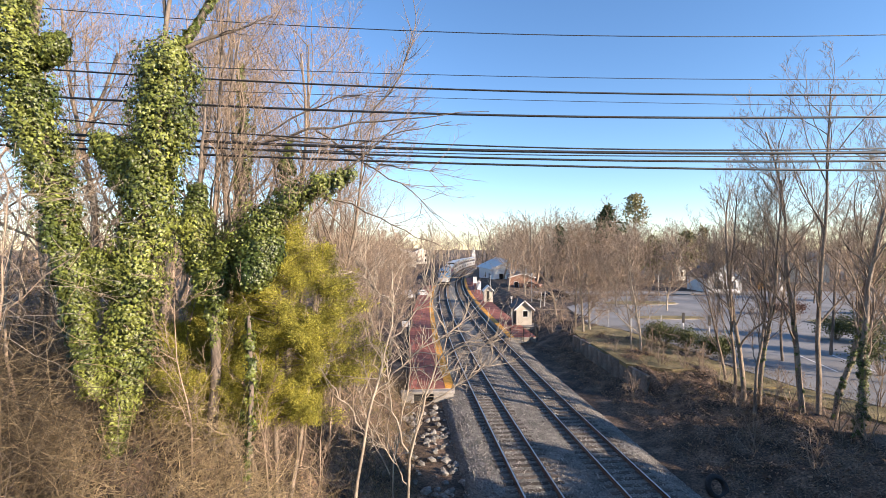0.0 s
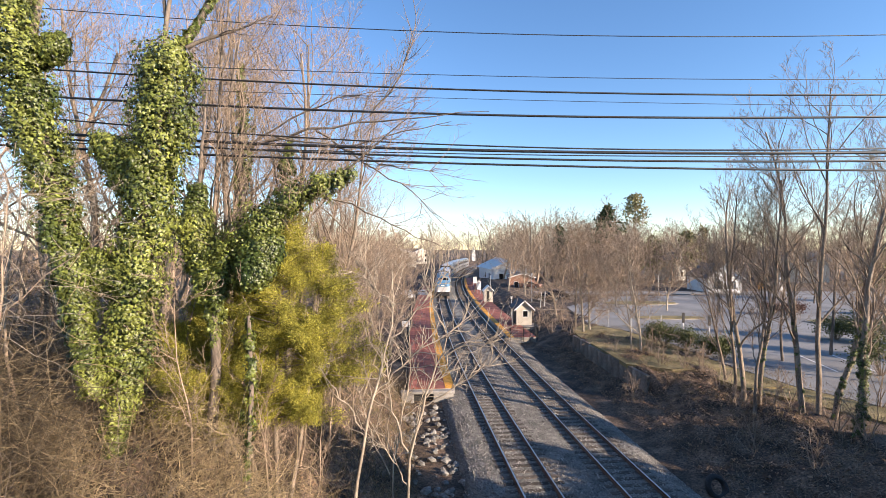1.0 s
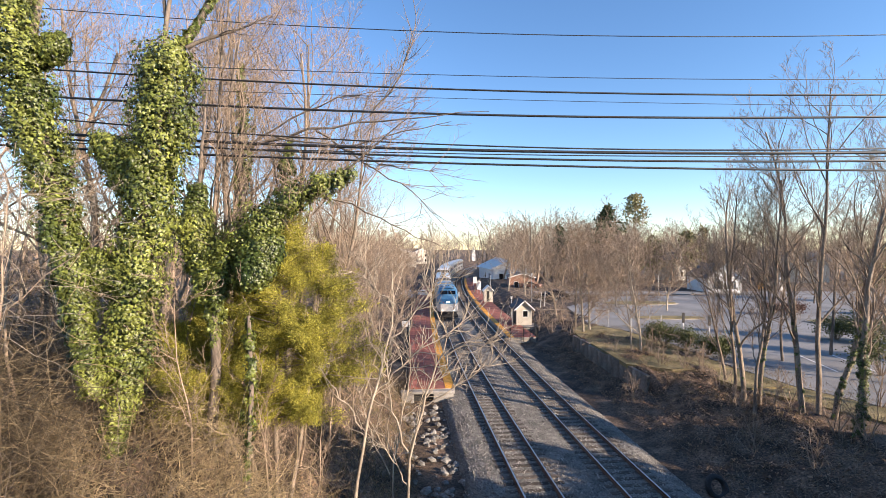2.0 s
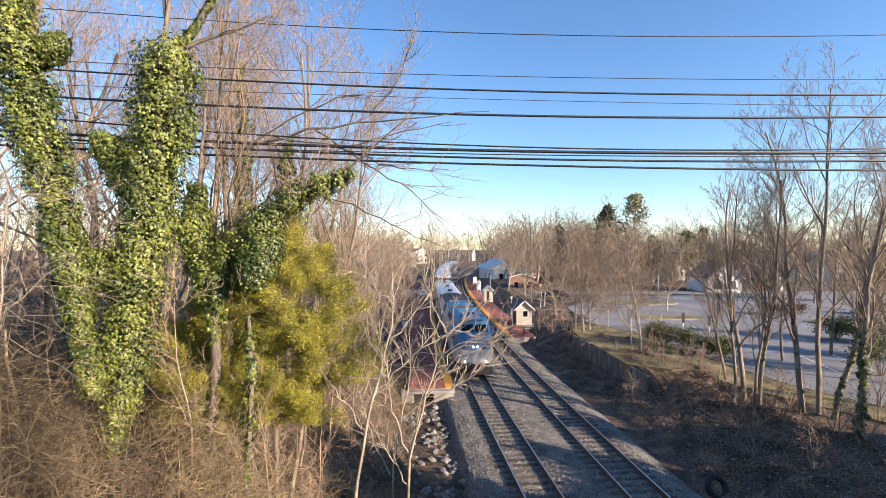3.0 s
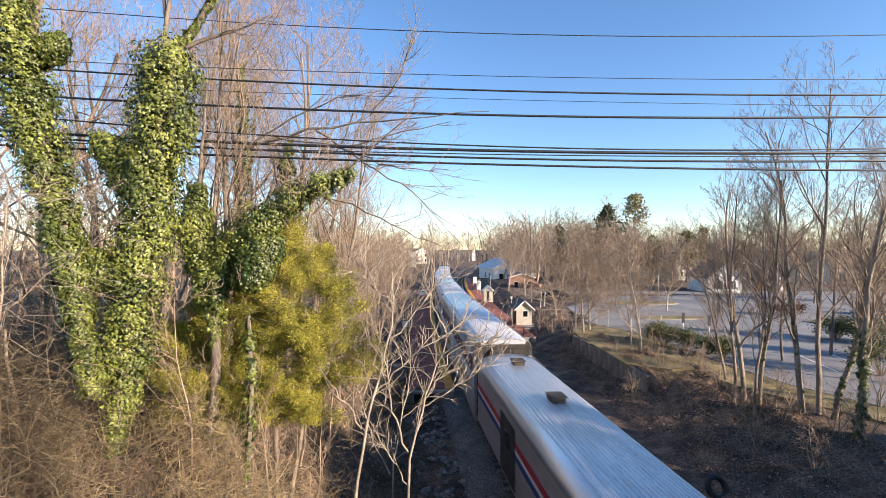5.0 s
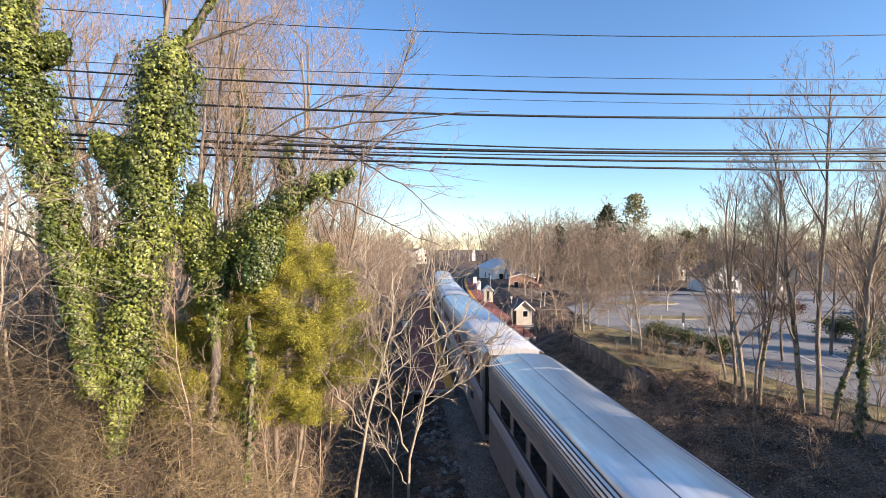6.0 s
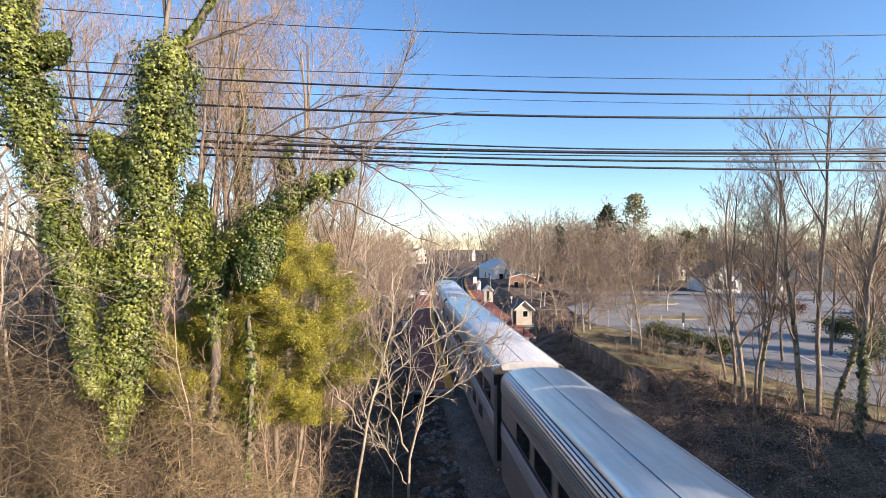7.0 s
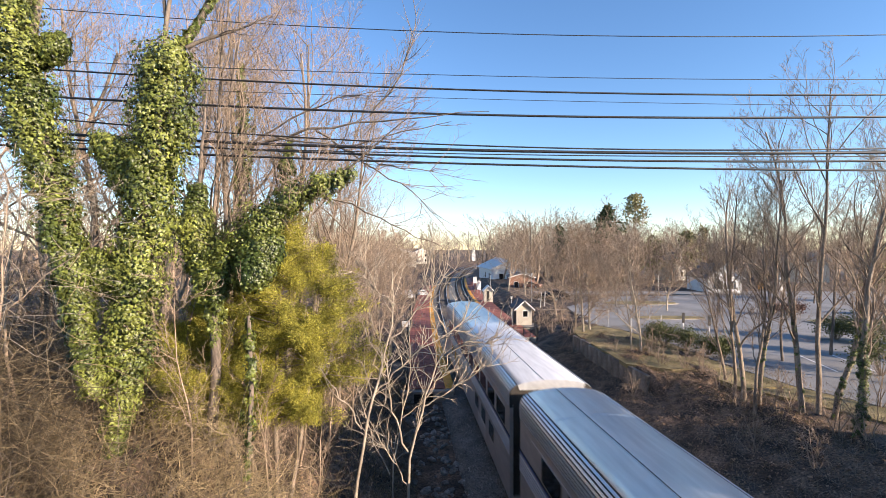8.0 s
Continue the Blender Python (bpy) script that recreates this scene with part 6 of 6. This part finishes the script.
x, y = at_ground(1346, 70)
sign(x, y, 3.2, 0.8, 0.8, "yellow road sign on a post", "yellow")
x, y = at_ground(1383, 80)
sign(x, y, 2.6, 0.8, 1.7, "white sign board beyond the car park", "paint_white")


def railing(s0, s1, off0, off1, label):
    t = thing("railing", label, "railing")
    n = 5
    P = []
    for i in range(n):
        f = i / (n - 1)
        x, y, a = way(s0 + (s1 - s0) * f, off0 + (off1 - off0) * f)
        P.append((x, y))
        part("baluster", cyl(bmesh.new(), (x, y, -0.3), (x, y, 1.25), 0.03, sides=8), M["black"], t)
    for z in (0.65, 1.22):
        part("rail", cyl(bmesh.new(), (*P[0], z), (*P[-1], z), 0.028, sides=8), M["black"], t)


railing(48.6, 54.5, 8.7, 9.9, "black metal railing at the platform end")
railing(48.3, 48.5, 5.7, 8.6, "black metal railing across the platform end")
railing(32, 48, -5.25, -5.25, "dark metal railing behind the western platform")
railing(48, 66, -5.25, -5.25, "dark metal railing behind the western platform")


def utility_pole(x, y, h):
    t = thing("utility_pole", "wooden utility pole with cross-arms above the trees", "utility pole", pose(x, y, on_ground(x, y)))
    part("pole", cyl(bmesh.new(), (0, 0, -0.5), (0, 0, h), 0.17, 0.12, 10), M["bark_pale"], t)
    for z in (h - 0.5, h - 1.6):
        arm = part("cross_arm", blk(-1.5, 1.5, -0.07, 0.07, z, z + 0.14, 0.01), M["bark_pale"], t)
        for sx in (-1.3, -0.6, 0.6, 1.3):
            part("insulator", cyl(bmesh.new(), (sx, 0, z + 0.14), (sx, 0, z + 0.36), 0.06, 0.04, 8), M["galv"], arm)
    part("transformer", cyl(bmesh.new(), (0.35, -0.25, h - 3.2), (0.35, -0.25, h - 2.2), 0.27, 0.27, 12), M["galv"], t)


utility_pole((955 - 784) / 800 * 135, 135, 11.5)


# ---- vehicles ----
def car(x, y, z, turn, paint, label):
    t = thing("parked_car", label, "car", pose(x, y, z, 0, 0, turn), "parked cars")
    bm = bmesh.new()
    prof = [(-2.15, 0.32), (-2.2, 0.62), (-2.05, 0.86), (-1.2, 0.98), (-0.55, 1.42), (0.75, 1.46), (1.45, 1.02), (2.1, 0.92), (2.2, 0.6), (2.12, 0.32)]
    a = [bm.verts.new((-0.88 + (0.16 if z0 > 1.2 else 0), yy, z0)) for yy, z0 in prof]
    b = [bm.verts.new((0.88 - (0.16 if z0 > 1.2 else 0), yy, z0)) for yy, z0 in prof]
    n = len(prof)
    for i in range(n):
        bm.faces.new((a[i], a[(i + 1) % n], b[(i + 1) % n], b[i]))
    bm.faces.new(a)
    bm.faces.new(b[::-1])
    bmesh.ops.bevel(bm, geom=list(bm.edges), offset=0.05, segments=2, affect="EDGES")
    part("body", bm, M[paint], t)
    for sx in (-1, 1):
        o = [(-0.95, 1.02), (-0.5, 1.36), (0.68, 1.38), (1.15, 1.04)]
        bm = bmesh.new()
        va = [bm.verts.new((sx * (0.885 - 0.15 * (zz - 1.0) / 0.4), yy, zz)) for yy, zz in o]
        vb = [bm.verts.new((sx * (0.865 - 0.15 * (zz - 1.0) / 0.4), yy, zz)) for yy, zz in o]
        bm.faces.new(va)
        bm.faces.new(vb[::-1])
        for i in range(4):
            bm.faces.new((va[i], va[(i + 1) % 4], vb[(i + 1) % 4], vb[i]))
        part("side_window", bm, M["glass"], t)
        for yy in (-1.35, 1.35):
            wh = part("wheel", cyl(bmesh.new(), (sx * 0.72, yy, 0.32), (sx * 0.92, yy, 0.32), 0.32, sides=18), M["black"], t)
            part("rim", cyl(bmesh.new(), (sx * 0.90, yy, 0.32), (sx * 0.93, yy, 0.32), 0.19, sides=12), M["galv"], wh)
        part("headlight", blk(sx * 0.65 - 0.16, sx * 0.65 + 0.16, -2.2, -2.1, 0.62, 0.76, 0.02), M["paint_white"], t)
    w = part("windscreen", blk(-0.68, 0.68, -0.03, 0.03, -0.30, 0.30), M["glass"], t)
    w.matrix_basis = pose(0, -0.92, 1.20, 58, 0, 0)
    w = part("rear_window", blk(-0.66, 0.66, -0.03, 0.03, -0.30, 0.30), M["glass"], t)
    w.matrix_basis = pose(0, 1.14, 1.24, -60, 0, 0)


for u, dep, turn, paint, lab in ((968, 74, 80, "grime", "dark parked car beside the station"), (985, 78, 70, "black", "black parked car beside the station"), (748, 96, 10, "paint_white", "white parked van beside the western platform"),
                                 (722, 88, 20, "silver", "silver parked car beside the western platform"), (940, 98, 60, "brickwall", "dull red parked car by the brick building"), (1560, 58, 80, "black", "dark parked car in the car park")):
    x, y = at_ground(u, dep)
    car(x, y, on_ground(x, y) + (0.09 if 20 < x < 140 and y < 84 else 0.02), turn, paint, lab)


# ---- lawn, islands, bushes ----
def patch(name, out, z, material, label, category, thick=0.3):
    bm = bmesh.new()
    low = [bm.verts.new((x, y, z - thick)) for x, y in out]
    top = [bm.verts.new((x, y, z)) for x, y in out]
    n = len(out)
    for i in range(n):
        bm.faces.new((low[i], low[(i + 1) % n], top[(i + 1) % n], top[i]))
    bm.faces.new(top)
    bm.faces.new(low[::-1])
    bmesh.ops.recalc_face_normals(bm, faces=bm.faces)
    me = bpy.data.meshes.new(name)
    bm.to_mesh(me)
    bm.free()
    me.materials.append(M[material])
    return tagged(new(name, me), label, category, kind="structure")


patch("lawn", [(13.4, 33), (16, 31.5), (20.4, 31.8), (20.2, 40), (18.6, 46.5), (16.2, 51), (13.6, 47.5), (13.1, 44)], LOT_Z + 0.10, "grass", "winter lawn above the retaining wall", "lawn")
patch("verge", [(18.2, 27.2), (21.4, 27.6), (20.6, 31.7), (17.2, 31.2)], LOT_Z + 0.11, "grass", "dry sunlit grass verge beside the car park", "lawn")
patch("verge", [(21.5, 27.5), (24.4, 21.8), (22, 21), (18.6, 26.8)], LOT_Z + 0.10, "grass", "dry grass verge beside the car park", "lawn")
for cx, cy, a, b in ((30.5, 70, 5.5, 2.2), (27.5, 55, 4.2, 1.3), (47, 52, 5.0, 1.6)):
    o = [(cx + a * math.cos(k / 20 * 6.2832), cy + b * math.sin(k / 20 * 6.2832)) for k in range(20)]
    patch("kerb", [(cx + (x - cx) * 1.06, cy + (y - cy) * 1.12) for x, y in o], LOT_Z + 0.17, "concrete", "pale concrete kerb round a grass island", "kerb")
    patch("grass_island", o, LOT_Z + 0.21, "grass", "kerbed grass island in the car park", "lawn")
for k in range(9):
    x0 = 27 + k * 2.7
    patch("parking_line", [(x0, 31), (x0 + 0.12, 31), (x0 + 1.3, 36), (x0 + 1.18, 36)], LOT_Z + 0.076, "paint_white", "faded white parking bay line", "road marking", 0.02)
patch("road", [(18, 84.5), (150, 84.5), (150, 90), (18, 90)], LOT_Z + 0.06, "asphalt", "grey asphalt street beyond the car park", "road")


def bush(x, y, w, h, seed, material, label, n=2600, leaf=0.09):
    rnd = np.random.default_rng(seed)
    t = thing("bush", label, "bush", group="bushes")
    z = on_ground(x, y)
    polys = []
    for k in range(26):
        a = rnd.uniform(0, 6.283)
        e = np.array([x + math.cos(a) * w * rnd.uniform(0.2, 0.9), y + math.sin(a) * w * 0.7 * rnd.uniform(0.2, 0.9), z + h * rnd.uniform(0.5, 1.0)])
        polys.append((trail([(x, y, z - 0.1), ((x + e[0]) / 2, (y + e[1]) / 2, z + h * 0.5), e], 6), np.linspace(0.02, 0.005, 6)))
    v, q = tubes(polys, 4)
    tagged(part("branch", fast_mesh("branch", v, q, M["bark"]), None, t), kind="stuff")
    c = np.array([p[0][-1] for p in polys])[rnd.integers(0, 26, n)]
    P = c + rnd.normal(0, 1, (n, 3)) * np.array([w, w * 0.8, h]) * 0.17
    P[:, 2] = np.maximum(P[:, 2], z + 0.05)
    v, tt = scatter(LEAF, LEAF_T, P, rnd.normal(0, 1, (n, 3)) + np.array([0, 0, 0.8]), rnd.uniform(0.6, 1.3, n) * leaf, rnd)
    tagged(part("foliage", fast_mesh("foliage", v, None, M[material], tris=tt), None, t), kind="stuff")


for u, dep, w, h, seed in ((1175, 39, 1.6, 1.7, 1), (1215, 38, 1.7, 1.6, 2), (1255, 36, 1.5, 1.3, 3), (1280, 34.5, 0.9, 1.5, 4), (1160, 41, 1.2, 1.6, 5)):
    x, y = at_ground(u, dep)
    bush(x, y, w, h, 400 + seed, "bush", "spreading dark evergreen bush on the lawn")
for u, dep, w, h, seed in ((1400, 57, 2.2, 1.4, 11), (1365, 58, 1.8, 1.3, 12)):
    x, y = at_ground(u, dep)
    bush(x, y, w, h, 400 + seed, "redhedge", "clipped reddish hedge in the car park", 1800, 0.12)
for u, dep, w, h, seed in ((1540, 40, 2.6, 2.4, 21), (1480, 42, 2.0, 1.8, 22), (1560, 30, 2.0, 2.5, 23)):
    x, y = at_ground(u, dep)
    bush(x, y, w, h, 400 + seed, "bush", "dark evergreen bush at the car park's edge", 2600, 0.12)
for u, dep, sc, seed in ((975, 50, 0.7, 1), (1000, 49, 0.8, 2), (955, 53, 0.6, 3), (1010, 46, 0.6, 4), (1170, 33, 0.45, 5), (1210, 32, 0.5, 6), (1240, 31, 0.45, 7), (990, 54, 0.75, 8), (940, 58, 0.5, 9), (1120, 30, 0.4, 10), (1270, 28, 0.5, 11), (1310, 25, 0.45, 12), (1370, 24, 0.4, 13), (1400, 25, 0.5, 14), (1480, 21, 0.5, 15), (1540, 20, 0.6, 16), (1150, 36, 0.5, 17), (1340, 21, 0.4, 18), (1440, 19, 0.4, 19), (1560, 24, 0.7, 20), (1090, 37, 0.4, 21)):
    x, y = at_ground(u, dep)
    shrub("brown leafless thicket shrub on the bank", (x, y, on_ground(x, y) - 0.1), ((0.1, 0.2, 1), (-0.4, 0.1, 0.8), (0.5, -0.1, 0.8), (0.0, -0.3, 0.9), (-0.2, 0.4, 0.9)), "bark_red", 500 + seed, "brown thicket shrubs", length=4.2 * sc, r=0.03)

# conifers above the woods
for u, dep, h, w, seed, mt, low, power in ((1075, 120, 21.3, 12.0, 1, "conifer", 0.3, 0.85), (1125, 125, 25.0, 5.6, 2, "pine", 0.62, 0.3), (990, 140, 17.0, 5.5, 3, "conifer", 0.3, 0.85),
                                           (1215, 110, 14.0, 5.0, 4, "pine", 0.4, 0.5), (1155, 116, 13.0, 5.0, 5, "pine", 0.3, 0.5), (1245, 130, 16, 4, 6, "pine", 0.4, 0.5), (1555, 70, 10, 4, 7, "pine", 0.4, 0.5)):
    x, y = at_ground(u, dep)
    evergreen(x, y, h - 1, w, 600 + seed, "dark conifer rising over the bare woods" if mt == "conifer" else "airy pine standing among bare trees", mt, "far conifers", low, (0.6, 1.3), 2600 if mt == "conifer" else 800, power)


# ---- small pieces of the setting ----
for tr, off in TRACKS:
    ties(tr, off)
pavers(LP, 31.2, 118, -5.1, -2.6, -2.6, -1.95)
pavers(RP, 48.5, 150, 6.2, 8.6, 5.55, 6.2)


motions()
